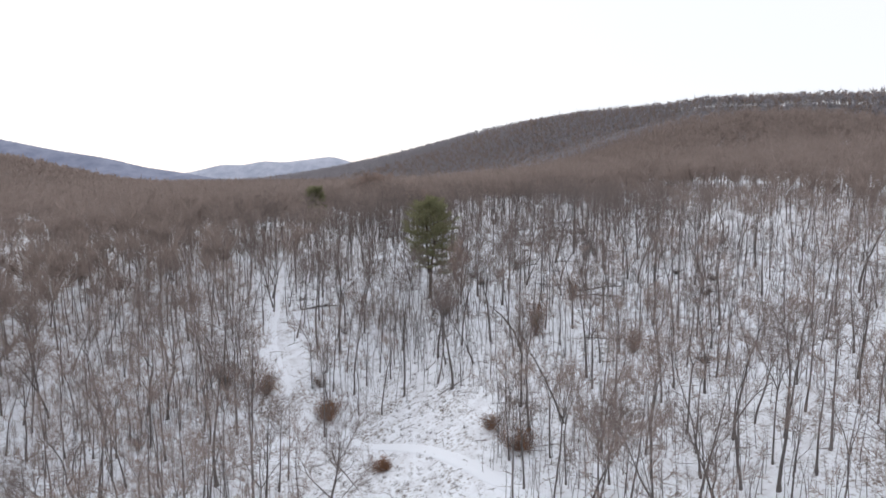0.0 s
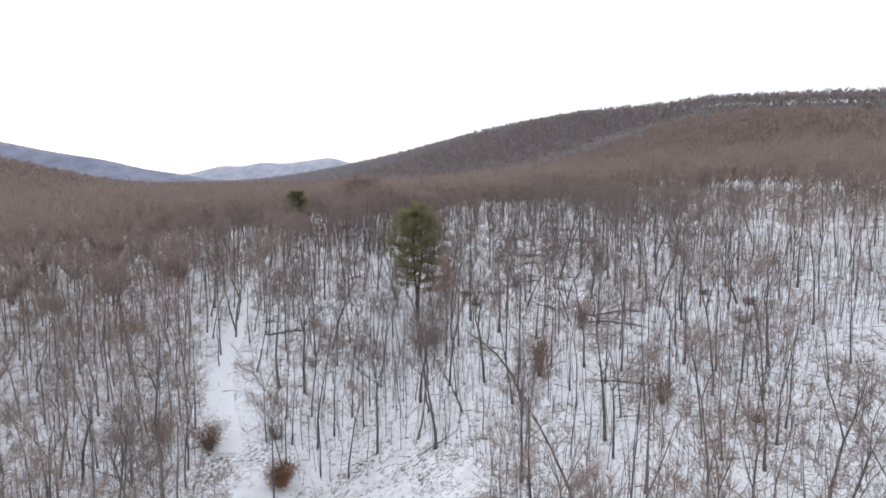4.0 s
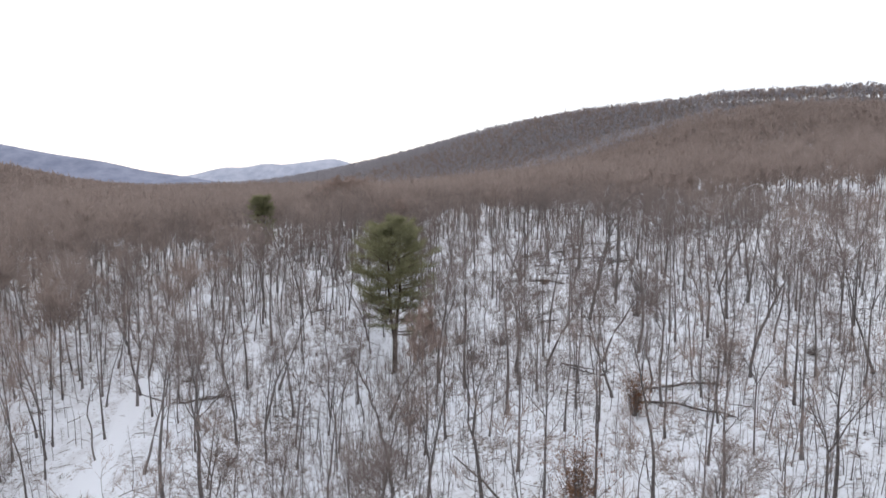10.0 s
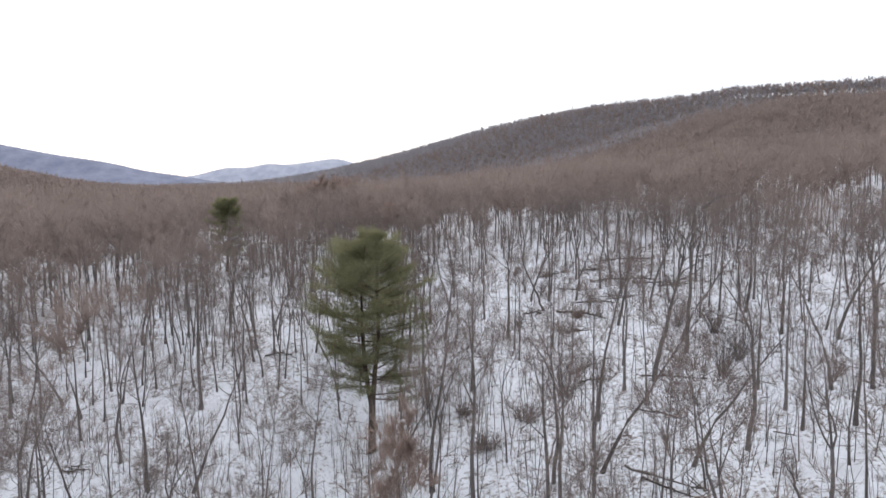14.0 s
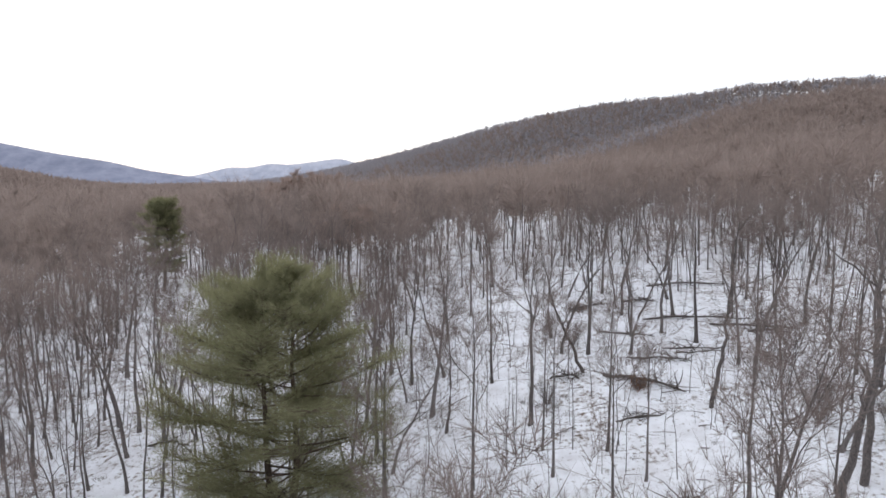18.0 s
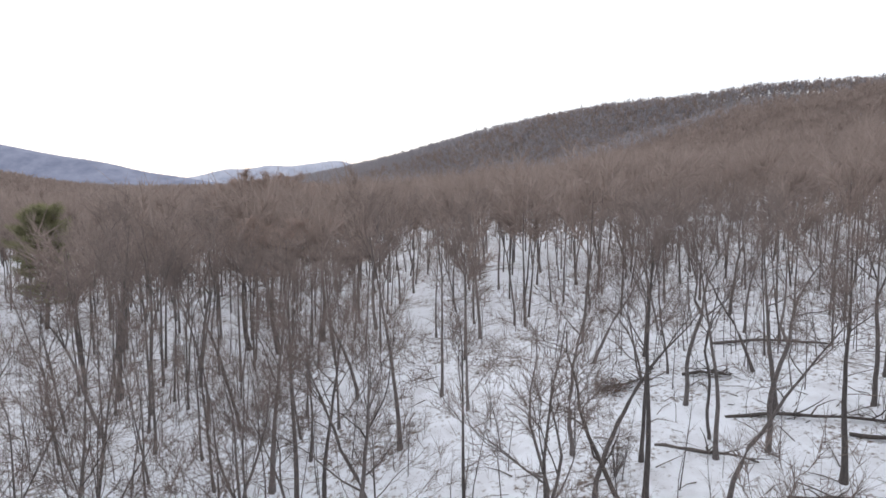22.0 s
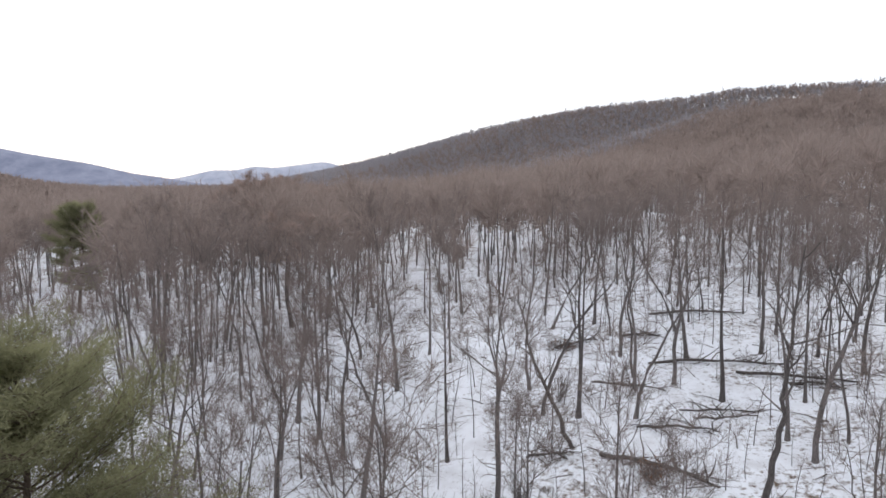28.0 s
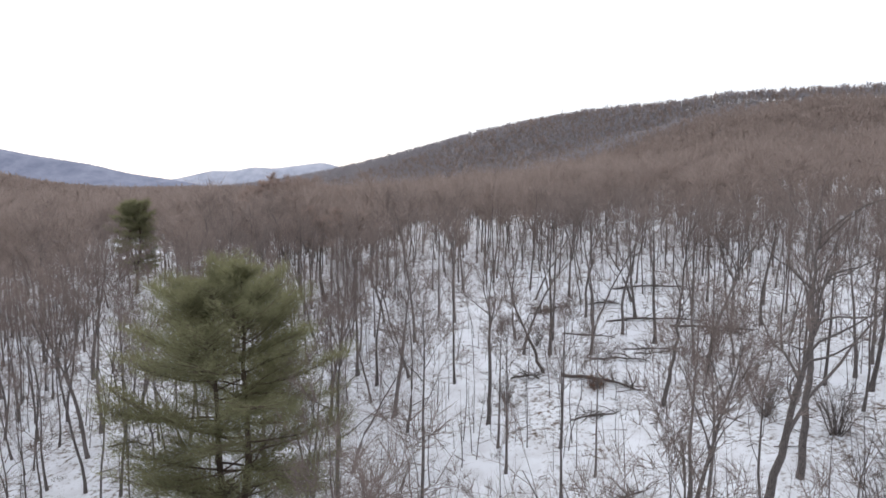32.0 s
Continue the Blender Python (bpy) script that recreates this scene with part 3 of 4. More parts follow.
known = [p for g in (START, MIDWAY, TURN_BACK, WEST_WOOD, EAST_SLOPE, PAST_THE_PINE) for p in g]
blocked = known + [(-20, 157), (-25, 167), (-30, 178), (-35, 188), (-39, 196)] + [(x, y) for x in (-10, -6, -2, 2, 5) for y in range(96, 132, 4)] + [(PINE[0] + dx, PINE[1] + dy) for dx in (-4, 0, 4) for dy in (-4, 0, 4)] + [(10.2, 79.8), (22.9, 128.0), (27.4, 132.6), (16.7, 151.6), (23.8, 143.4), (0.2, 94.4)]


def thick(x, y):
    """The wood is thicker in the west and beyond, more open on the slope that the flight passes."""
    if 4 < x < 31 and 134 < y < 164:
        return rng.random() < 0.08
    if -2 < x < 45 and 60 < y < 180:
        return rng.random() < (0.7 if y < 84 else 0.5 if y < 112 else 0.35)
    return True


def before_pine(x, y):
    """The gap in the wood through which the far pine is seen."""
    d = 201.5 - y
    return 0 < d < 50 and 0.40 * d - 3 < x + 41 < 0.58 * d + 3


def off_trail(x, y):
    """True away from the footpath and from the open strip before its bend."""
    if 68 < y < 118 and abs(x - np.interp(y, *TRAIL)) < 2.7:
        return False
    return not any(88 < y + 0.9 * d < 112 and abs(x - 0.42 * d - np.interp(y + 0.9 * d, *TRAIL)) < 2.2 for d in range(1, 25, 2))


more = scatter(rng, 6000, -62, 70, 26, 215, 4.4, lambda x, y: in_view(x, y, 0.72, 8) and clear(x, y) and thick(x, y), blocked)
more = [p for p in more if off_trail(*p) and not before_pine(*p)]
near = known + more[:110]
for i, (x, y) in enumerate(near):
    kind = i if i < len(KINDS) else FORKED[i // 4 % 4] if i % 4 == 0 else STRAIGHT[i % 6]
    slight = 8 < x < 20 and 131 < y < 142
    kind = 6 if slight and i >= len(KINDS) else kind
    size = min(rng.uniform(0.82, 1.08) * (0.78 if slight else 1.0), (28.4 - ground_z(x, y)) / TALL[kind])
    m = Matrix.LocRotScale((x, y, ground_z(x, y)), Euler((0, 0, rng.uniform(0, 6.28))), None)
    ob = KINDS[i] if i < len(KINDS) else copy_thing(KINDS[kind], m)
    ob.matrix_basis = m
    ob.scale = (size, size, size)

broad = hardwood(151, 15.0, 0.2, "bare tree with a dense rounded brown crown", twig=RED_TWIG, bark=DEAD_WOOD, spread_out=1.15, fork=0.3, twigs=3.6, fine=1.9, crooked=0.8)
DENSE = ((-27.0, 242.0, 1.2), (-31.0, 244.0, 1.16), (-22.5, 246.0, 1.14), (-25.0, 249.0, 1.17), (-34.5, 249.0, 1.08), (-18.5, 243.0, 1.0), (-29.0, 237.5, 1.1), (-23.5, 240.0, 1.08), (-28.5, 251.0, 1.14), (-14.0, 247.0, 0.95), (-7.0, 182.0, 0.8), (-10.5, 184.5, 0.76), (-3.8, 185.0, 0.76), (2.3, 102.0, 0.9))
for k, (x, y, size) in enumerate(DENSE):
    m = pose(x, y, ground_z(x, y), 0, 0, 70 * k)
    ob = copy_thing(broad, m) if k else broad
    ob.matrix_basis = m
    wide = size * (1.35 if y > 200 else 1.7 if y > 150 else 0.62)
    ob.scale = (wide, wide, size)

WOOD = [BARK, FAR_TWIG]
FILL = []
for i in range(6):
    t, ls, c = hardwood_shapes(300 + i, 13.5, 0.11, spread_out=1.15, fork=0.4 + 0.2 * (i % 3 == 2), twigs=1.1, fine=1.9, lite=True)
    FILL.append(flat([(t, 0)] + [(b, 0) for b in ls] + [(c, 1)]))
fill = scatter(rng, 9000, -95, 105, 26, 240, 3.4, lambda x, y: in_view(x, y) and clear(x, y) and thick(x, y), near + blocked)
rng_fill = np.random.default_rng(29)
fill = [p for p in fill[:640] if not (16 < p[0] < 38 and (55 < p[1] < 88 or 112 < p[1] < 136) and rng_fill.random() < 0.5)]
fill += scatter(rng_fill, 900, -48, 1, 134, 176, 3.0, clear, near + fill + blocked)[:75]
fill += scatter(rng_fill, 500, -24, 1, 137, 160, 2.5, clear, near + fill + [PINE])[:24]
fill += scatter(rng_fill, 600, 36, 78, 98, 152, 3.0, clear, near + fill)[:42] + scatter(rng_fill, 300, 24, 46, 90, 112, 3.0, clear, near + fill)[:14]
fill += scatter(rng_fill, 900, -50, 22, 88, 128, 3.0, lambda x, y: clear(x, y) and not -11 < x < -1, near + fill)[:34]
fill += scatter(rng_fill, 900, -46, 46, 44, 66, 2.8, lambda x, y: clear(x, y) and in_view(x, y, 0.7, 2) and not -15 < x < 9 and not (x > 9 and y > 58), near + fill)[:38]
fill += scatter(rng_fill, 1500, -60, -4, 56, 118, 2.8, lambda x, y: clear(x, y) and in_view(x, y, 0.72, 2), near + fill)[:70]
fill += scatter(rng_fill, 1500, 6, 72, 48, 118, 3.0, lambda x, y: clear(x, y) and in_view(x, y, 0.72, 2), near + fill)[:35]
fill += scatter(rng_fill, 1500, 38, 100, 100, 215, 3.2, lambda x, y: in_view(x, y, 0.72, 6), near + fill)[:95]
fill += scatter(rng_fill, 1400, -34, 0, 135, 178, 2.3, lambda x, y: clear(x, y) and abs(x + 41 - 0.45 * (201.5 - y)) > 3, near + fill + [PINE])[:70]
fill += scatter(rng_fill, 700, 31, 54, 132, 178, 2.6, lambda x, y: True, near + fill)[:40]
fill = [p for p in fill if not (-40 < p[0] < -11 and 94 < p[1] < 128 and rng_fill.random() < 0.55)]
fill = [p for p in fill if off_trail(*p) and not before_pine(*p) and not (p[1] > 86 and -6 < p[0] < 60 and rng_fill.random() < 0.35)]
fill = np.array([(x, y, min(rng.uniform(0.78, 1.06), (27.5 - ground_z(x, y)) / 13.5)) for x, y in fill])
beside = (np.abs(fill[:, 0] - 8) < 36) & (fill[:, 1] > 95) & (fill[:, 1] < 172)
SLENDER = []
for i in range(6):
    t, ls, c = hardwood_shapes(340 + i, 13.5, 0.10, spread_out=0.9, fork=0.4 + 0.2 * (i % 3 == 2), twigs=1.2, fine=1.4, lite=True)
    SLENDER.append(flat([(t, 0)] + [(b, 0) for b in ls] + [(c, 1)]))
planted("woods_near", FILL, fill[~beside], "slender leafless trees filling the snowy wood", WOOD, rng)
planted("woods_on_the_slope", SLENDER, fill[beside], "slender leafless grey-brown trees standing in snow", [BARK, TWIG], rng)

MID = [simple_tree(400 + i, 14.5, 0.14, 10, 20, 0.1, 3, 0.5, 1.35) for i in range(8)]
mid = scatter(rng, 30000, -330, 330, 60, 430, 4.4, lambda x, y: in_view(x, y, 0.8, 30) and (y > 205 or abs(x - 6) > 66) and clear(x, y), near)
mid += scatter(rng_fill, 2500, -62, 74, 176, 232, 3.3, lambda x, y: abs(x + 41 - 0.45 * (201.5 - y)) > 7, near + mid)[:125]
mid += scatter(rng_fill, 2500, -92, -24, 98, 200, 3.1, lambda x, y: clear(x, y) and in_view(x, y, 0.75, 6) and abs(x + 41 - 0.45 * (201.5 - y)) > 7, near + mid + [tuple(p[:2]) for p in fill])[:140]
mid = [p for p in mid if not before_pine(*p) and not (-42 < p[0] < -20 and 94 < p[1] < 130)]
mid = np.array([(x, y, rng.uniform(0.8, 1.1)) for x, y in mid])
FINE = [simple_tree(440 + i, 14.5, 0.13, 12, 30, 0.05, 3, 0.58, 1.3) for i in range(8)]
COARSE = [simple_tree(480 + i, 14.5, 0.14, 10, 11, 0.14, 3, 0.5, 1.35) for i in range(8)]
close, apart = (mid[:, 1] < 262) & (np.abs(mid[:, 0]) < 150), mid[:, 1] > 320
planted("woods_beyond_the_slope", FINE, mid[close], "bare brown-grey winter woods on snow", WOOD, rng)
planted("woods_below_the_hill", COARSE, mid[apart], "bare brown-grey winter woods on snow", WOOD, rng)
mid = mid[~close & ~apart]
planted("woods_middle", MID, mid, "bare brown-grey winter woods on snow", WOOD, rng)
around = scatter(rng, 3000, -120, 125, -45, 130, 6.0, lambda x, y: not in_view(x, y, 0.72, 4) and clear(x, y), near)
around = np.array([(x, y, rng.uniform(0.75, 1.0)) for x, y in around[:260]])
planted("woods_behind", MID, around, "bare brown-grey winter woods on snow", WOOD, rng)
extra = scatter(rng, 17000, 40, 520, 300, 600, 4.6, lambda x, y: in_view(x, y, 0.8, 30))
FAR = [simple_tree(500 + i, 14.5, 0.2, 6, 6, 0.42, 2, 0.35, 1.35) for i in range(8)]


def front(x, y):
    """Slopes that face the flight, up to a little beyond the crest."""
    return in_view(x, y, 0.8, 30) and x < np.interp(y, CREST_Y, CREST_X) + 60


far = scatter(rng, 60000, -950, 850, 380, 1000, 5.0, lambda x, y: front(x, y) and y > 425 and not (x > 40 and y < 600) and x < np.interp(y, CREST_Y, CREST_X) + 20)
far = np.array([(x, y, rng.uniform(0.8, 1.1)) for x, y in far])
SHOULDER = [simple_tree(560 + i, 14.0, 0.15, 8, 9, 0.2, 3, 0.3, 1.25) for i in range(8)]
hill = np.array([(x, y, rng.uniform(0.8, 1.1)) for x, y in extra])
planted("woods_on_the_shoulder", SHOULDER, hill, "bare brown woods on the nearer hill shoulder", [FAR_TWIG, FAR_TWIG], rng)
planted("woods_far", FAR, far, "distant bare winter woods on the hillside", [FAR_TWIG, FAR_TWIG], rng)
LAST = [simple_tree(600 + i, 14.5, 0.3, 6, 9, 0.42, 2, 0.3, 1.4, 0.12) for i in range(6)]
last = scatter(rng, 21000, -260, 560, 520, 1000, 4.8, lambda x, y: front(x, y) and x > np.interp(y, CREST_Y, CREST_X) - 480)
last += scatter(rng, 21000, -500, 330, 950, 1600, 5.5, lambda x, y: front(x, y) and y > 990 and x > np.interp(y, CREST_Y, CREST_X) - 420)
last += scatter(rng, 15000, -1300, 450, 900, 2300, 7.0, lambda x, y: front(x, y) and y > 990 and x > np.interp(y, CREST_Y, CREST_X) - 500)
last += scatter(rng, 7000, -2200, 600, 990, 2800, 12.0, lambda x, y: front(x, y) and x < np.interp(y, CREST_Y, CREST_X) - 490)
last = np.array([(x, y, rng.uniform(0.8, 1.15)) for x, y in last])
planted("woods_skyline", LAST, last, "bare woods far off along the ridge", [HAZED_RIDGE_TWIG, HAZED_RIDGE_TWIG], rng)


# ---- white pines ----
def pine(seed, height, width, fork, crown_from, spacing, needles, label):
    g = np.random.default_rng(seed)
    tree = new("pine_tree")
    base = Buf()
    tp = line((0, 0, -0.5), (0.03, 0, 1), fork + 0.5, 6, g, 0.02)
    base.tube(tp, 0.30 * height / 17 * np.array([1.35, 1.05, 1, 0.95, 0.92, 0.9]), 9)
    part("trunk", base.mesh("trunk", PINE_BARK), tree)
    stems = []
    for side, tall in ((-1, 0.93), (1, 1.0)):
        sp = [tp[-1] + [0, 0, -0.15]]
        for k in range(1, 11):
            f = k / 10
            z = tp[-1][2] + (height * tall - fork) * f
            sp.append(np.array([tp[-1][0] + side * 0.75 * min(1, f * 2.6) + g.normal() * 0.06, g.normal() * 0.06, z]))
        sp = np.array(sp)
        b = Buf()
        b.tube(sp, 0.22 * height / 17 * (1 - 0.88 * np.linspace(0, 1, 11)), 8)
        part("stem", b.mesh("stem", PINE_BARK), tree)
        stems.append(sp)
    # boughs in flat whorls, sparse below, close above
    boughs, z, i = [], crown_from, 0
    while z < height * 0.97:
        f = (z - crown_from) / (height * 0.97 - crown_from)
        for k in range(5 if f < 0.5 else 6):
            boughs.append((z + g.normal() * 0.34, f, 2.399 * i + g.normal() * 0.4, i % 2, g.uniform(0.88, 1.12)))
            i += 1
        z += spacing * (1.2 - 0.55 * f)
    boughs.append((fork + 0.7, 0.0, -0.1, 1, 1.2))
    boughs.append((fork + 1.1, 0.0, 0.25, 1, 1.1))
    for z, f, turn, which, more_reach in boughs:
        sp = stems[which]
        p = at(sp, min(np.interp(z, sp[:, 2], np.arange(11)) / 10, 0.99))
        env = width / 2 * float(np.interp(f, (0, 0.1, 0.28, 0.42, 0.6, 0.78, 0.9, 1.0), (0.8, 0.9, 1.0, 1.0, 0.98, 0.86, 0.66, 0.3)))
        reach = max(0.8, env * g.uniform(0.8, 1.1) - 0.3) * more_reach
        rise = 0.1 + 1.2 * max(0, f - 0.5)
        bp = line(p, (math.cos(turn), math.sin(turn), rise + g.normal() * 0.14), reach, 7, g, 0.08, 0.045)
        b, nd = Buf(), Buf()
        b.tube(bp, (0.03 + 0.05 * (1 - f)) * (1 - 0.85 * np.linspace(0, 1, 7)), 5)
        a_, b_ = [], []
        ahead = (bp[-1] - bp[0]) / reach
        side = np.cross(ahead, (0, 0, 1))
        side /= np.linalg.norm(side) + 1e-9
        for q in np.linspace(0.28, 1.0, int(7 + reach * 3.2)):
            o = at(bp, q)
            for sgn in (-1, 1):
                ln = reach * 0.36 * (1.15 - 0.7 * abs(q - 0.55)) * g.uniform(0.45, 1.1)
                sub = o + (side * sgn * g.uniform(0.5, 1.0) + ahead * 0.7 + [0, 0, g.uniform(-0.12, 0.5)]) * ln
                b.cones(o[None], sub[None], np.array([0.014]))
                for h in np.linspace(0.25, 1.0, 4):
                    c = o + (sub - o) * h
                    m = needles
                    d = g.normal(size=(m, 3)) * [0.9, 0.9, 0.6] + (sub - o) / (ln + 1e-6) * 0.9 + [0, 0, 0.35]
                    d *= (0.27 * g.uniform(0.6, 1.15, m) / np.linalg.norm(d, axis=1))[:, None]
                    s = c + g.normal(size=(m, 3)) * [0.17, 0.17, 0.13]
                    a_.append(s)
                    b_.append(s + d)
        nd.slivers(np.vstack(a_), np.vstack(b_), 0.0135, g)
        br = part("branch", b.mesh("branch", PINE_BARK), tree)
        part("foliage", nd.mesh("foliage", NEEDLE), br, "dense olive-green needle tufts")
    return tagged(tree, label, "pine", "evergreen pines")


big_pine = pine(5, 20.4, 10.0, 4.4, 6.3, 0.66, 10, "tall two-stemmed white pine with layered olive-green boughs")
big_pine.location = (PINE[0] - 0.4, PINE[1], ground_z(*PINE))
far_pine = pine(6, 14.8, 6.6, 3.0, 3.6, 0.6, 12, "slim olive-green pine standing among bare trees")
far_pine.location = (-41.0, 201.5, ground_z(-41.0, 201.5))


# ---- leaning and bent trees ----
def bent_tree(seed, place, path, girth, label, limbs=7, bark=DEAD_WOOD, reach=3.6, start=0.4):
    """A leaning or bowed bare tree: trunk along a line of offsets, crooked limbs and twigs on its upper part."""
    g = np.random.default_rng(seed)
    tree = new("bent_tree")
    k = np.array(path, float)
    f = np.linspace(0, 1, len(k))
    q = np.linspace(0, 1, 16)
    tp = np.stack([np.interp(q, f, k[:, j]) for j in range(3)], 1)
    for _ in range(2):
        tp[1:-1] = (tp[:-2] + tp[1:-1] * 2 + tp[2:]) / 4
    tp[1:-1] += g.normal(size=(14, 3)) * [0.06, 0.06, 0.02]
    b = Buf()
    b.tube(tp, girth * (1 - 0.82 * q), 8)
    part("trunk", b.mesh("trunk", bark), tree)
    crown = Crown()
    for i in range(limbs):
        f = start + (0.97 - start) * (i + g.random()) / limbs
        d = aside(g, tangent(tp, f), g.uniform(0.6, 1.1)) + [0, 0, 0.25]
        rad = girth * (1 - 0.75 * f) * 0.62
        lp = line(at(tp, f), d, reach * g.uniform(0.6, 1.2), 7, g, 0.22, 0.05)
        lb = Buf()
        lb.tube(lp, rad * (1 - 0.8 * np.linspace(0, 1, 7)), 5)
        part("limb", lb.mesh("limb", bark), tree)
        crown.dress(g, lp, rad, 4, 4, 6, 0.85, start=0.3)
    crown.dress(g, tp[-6:], girth * 0.35, 5, 4, 8, 0.9, start=0.2)
    part("crown", crown.mesh("crown", TWIG), tree, "fine leafless grey-brown twigs")
    tree.location = (*place, ground_z(*place))
    return tagged(tree, label, "tree")


bent_tree(21, (10.2, 79.8), ((0, 0, -0.3), (-0.2, 0.3, 2.4), (-1.3, 1.6, 4.6), (-3.2, 3.6, 6.3), (-5.4, 5.8, 7.4)), 0.17, "bowed dead grey trunk arching over the snow", 3, reach=1.6)
bent_tree(22, (22.9, 128.0), ((0, 0, -0.3), (0.5, 0.2, 2.6), (1.2, 0.4, 5.2), (1.9, 0.5, 8.0), (2.3, 0.6, 11.0), (2.9, 0.6, 13.2)), 0.24, "leaning dark hardwood with crooked spreading limbs", 11, BARK, 4.0, 0.45)
bent_tree(24, (27.4, 132.6), ((0, 0, -0.3), (0.1, 0, 4.0), (0.25, 0, 8.0), (0.2, 0.2, 11.5), (0.4, 0.2, 14.0)), 0.22, "stout dark hardwood with long crooked limbs", 11, BARK, 4.2, 0.4)
bent_tree(23, (16.7, 151.6), ((0, 0, -0.3), (-0.9, 0.3, 2.0), (-1.9, 0.5, 4.2), (-2.8, 0.7, 6.4), (-3.3, 0.8, 9.6)), 0.15, "leaning slender grey hardwood in snow", 8, reach=2.4)
bent_tree(28, (23.8, 143.4), ((0, 0, -0.3), (0.5, 0.2, 2.5), (1.0, 0.4, 5.2), (1.2, 0.5, 8.5), (1.6, 0.5, 12.8)), 0.18, "leaning grey hardwood with wide crooked limbs", 10, BARK, 3.6, 0.42)
bent_tree(25, (23.5, 104.9), ((0, 0, -0.3), (-0.1, 0, 1.6), (-0.3, 0.1, 3.2), (-0.9, 0.4, 4.6)), 0.15, "broken dark snag leaning over brush", 3, BARK, 1.2)
bent_tree(26, (0.2, 94.4), ((0, 0, -0.3), (-0.4, 0.2, 4.0), (-0.9, 0.2, 7.0), (-2.0, 0.3, 10.4), (-3.6, 0.4, 13.4)), 0.15, "tall bare hardwood bowed to one side", 8, BARK, 2.4, 0.5)
bent_tree(27, (12.6, 63.4), ((0, 0, -0.3), (-1.2, 0.8, 3.2), (-3.0, 2.2, 6.4), (-4.6, 3.4, 9.2)), 0.13, "leaning bare hardwood at the edge of the glade", 5, reach=1.8)


# ---- fallen logs ----
def fallen_log(seed, start, end, girth, label, stubs=3, brush=0, rise=0.0):
    """A fallen trunk with broken branches and, where its top lies, a tangle of dead twigs."""
    g = np.random.default_rng(seed)
    log = new("fallen_log")
    ox, oy = start
    oz = ground_z(ox, oy)
    q = np.linspace(0, 1, 9)
    x, y = ox + (end[0] - ox) * q + np.cumsum(g.normal(size=9)) * 0.12, oy + (end[1] - oy) * q + np.cumsum(g.normal(size=9)) * 0.15
    p = np.stack([x - ox, y - oy, land(x, y) - oz + girth * (0.9 * g.random(9) - 0.2) + rise * np.sin(q * 3.1)], 1)
    b = Buf()
    b.tube(p, girth * (1 - 0.55 * q) * g.uniform(0.8, 1.15, 9), 8)
    part("trunk", b.mesh("trunk", DEAD_WOOD), log)
    for _ in range(stubs):
        s = Buf()
        o = at(p, g.uniform(0.35, 0.98))
        turn = g.uniform(0, 6.28)
        s.tube(line(o, (math.cos(turn), math.sin(turn), g.uniform(0.1, 0.9)), g.uniform(0.8, 2.4), 4, g, 0.2), girth * np.array([0.4, 0.3, 0.2, 0.06]), 5)
        part("branch", s.mesh("branch", DEAD_WOOD), log)
    if brush:
        tangle = Crown()
        along = (p[-1] - p[0]) / np.linalg.norm(p[-1] - p[0])
        for _ in range(brush):
            o = at(p, g.uniform(0.1, 1.0)) + g.normal(size=3) * [0.35, 0.35, 0.08]
            d = along * g.normal() + g.normal(size=3) * [0.6, 0.6, 0.22] + [0, 0, 0.12]
            e = line(o, d, g.uniform(0.7, 2.0), 4, g, 0.25)
            tangle.tube(e, 0.032 * np.array([1, 0.8, 0.55, 0.2]), 3)
            tangle.twigs_on(g, e[0], e[-1], 10, 0.5, 0.0085)
        part("crown", tangle.mesh("crown", DEAD_WOOD), log, "tangled dead brown twigs")
    log.location = (ox, oy, oz)
    return tagged(log, label, "log", "fallen logs in the snow")


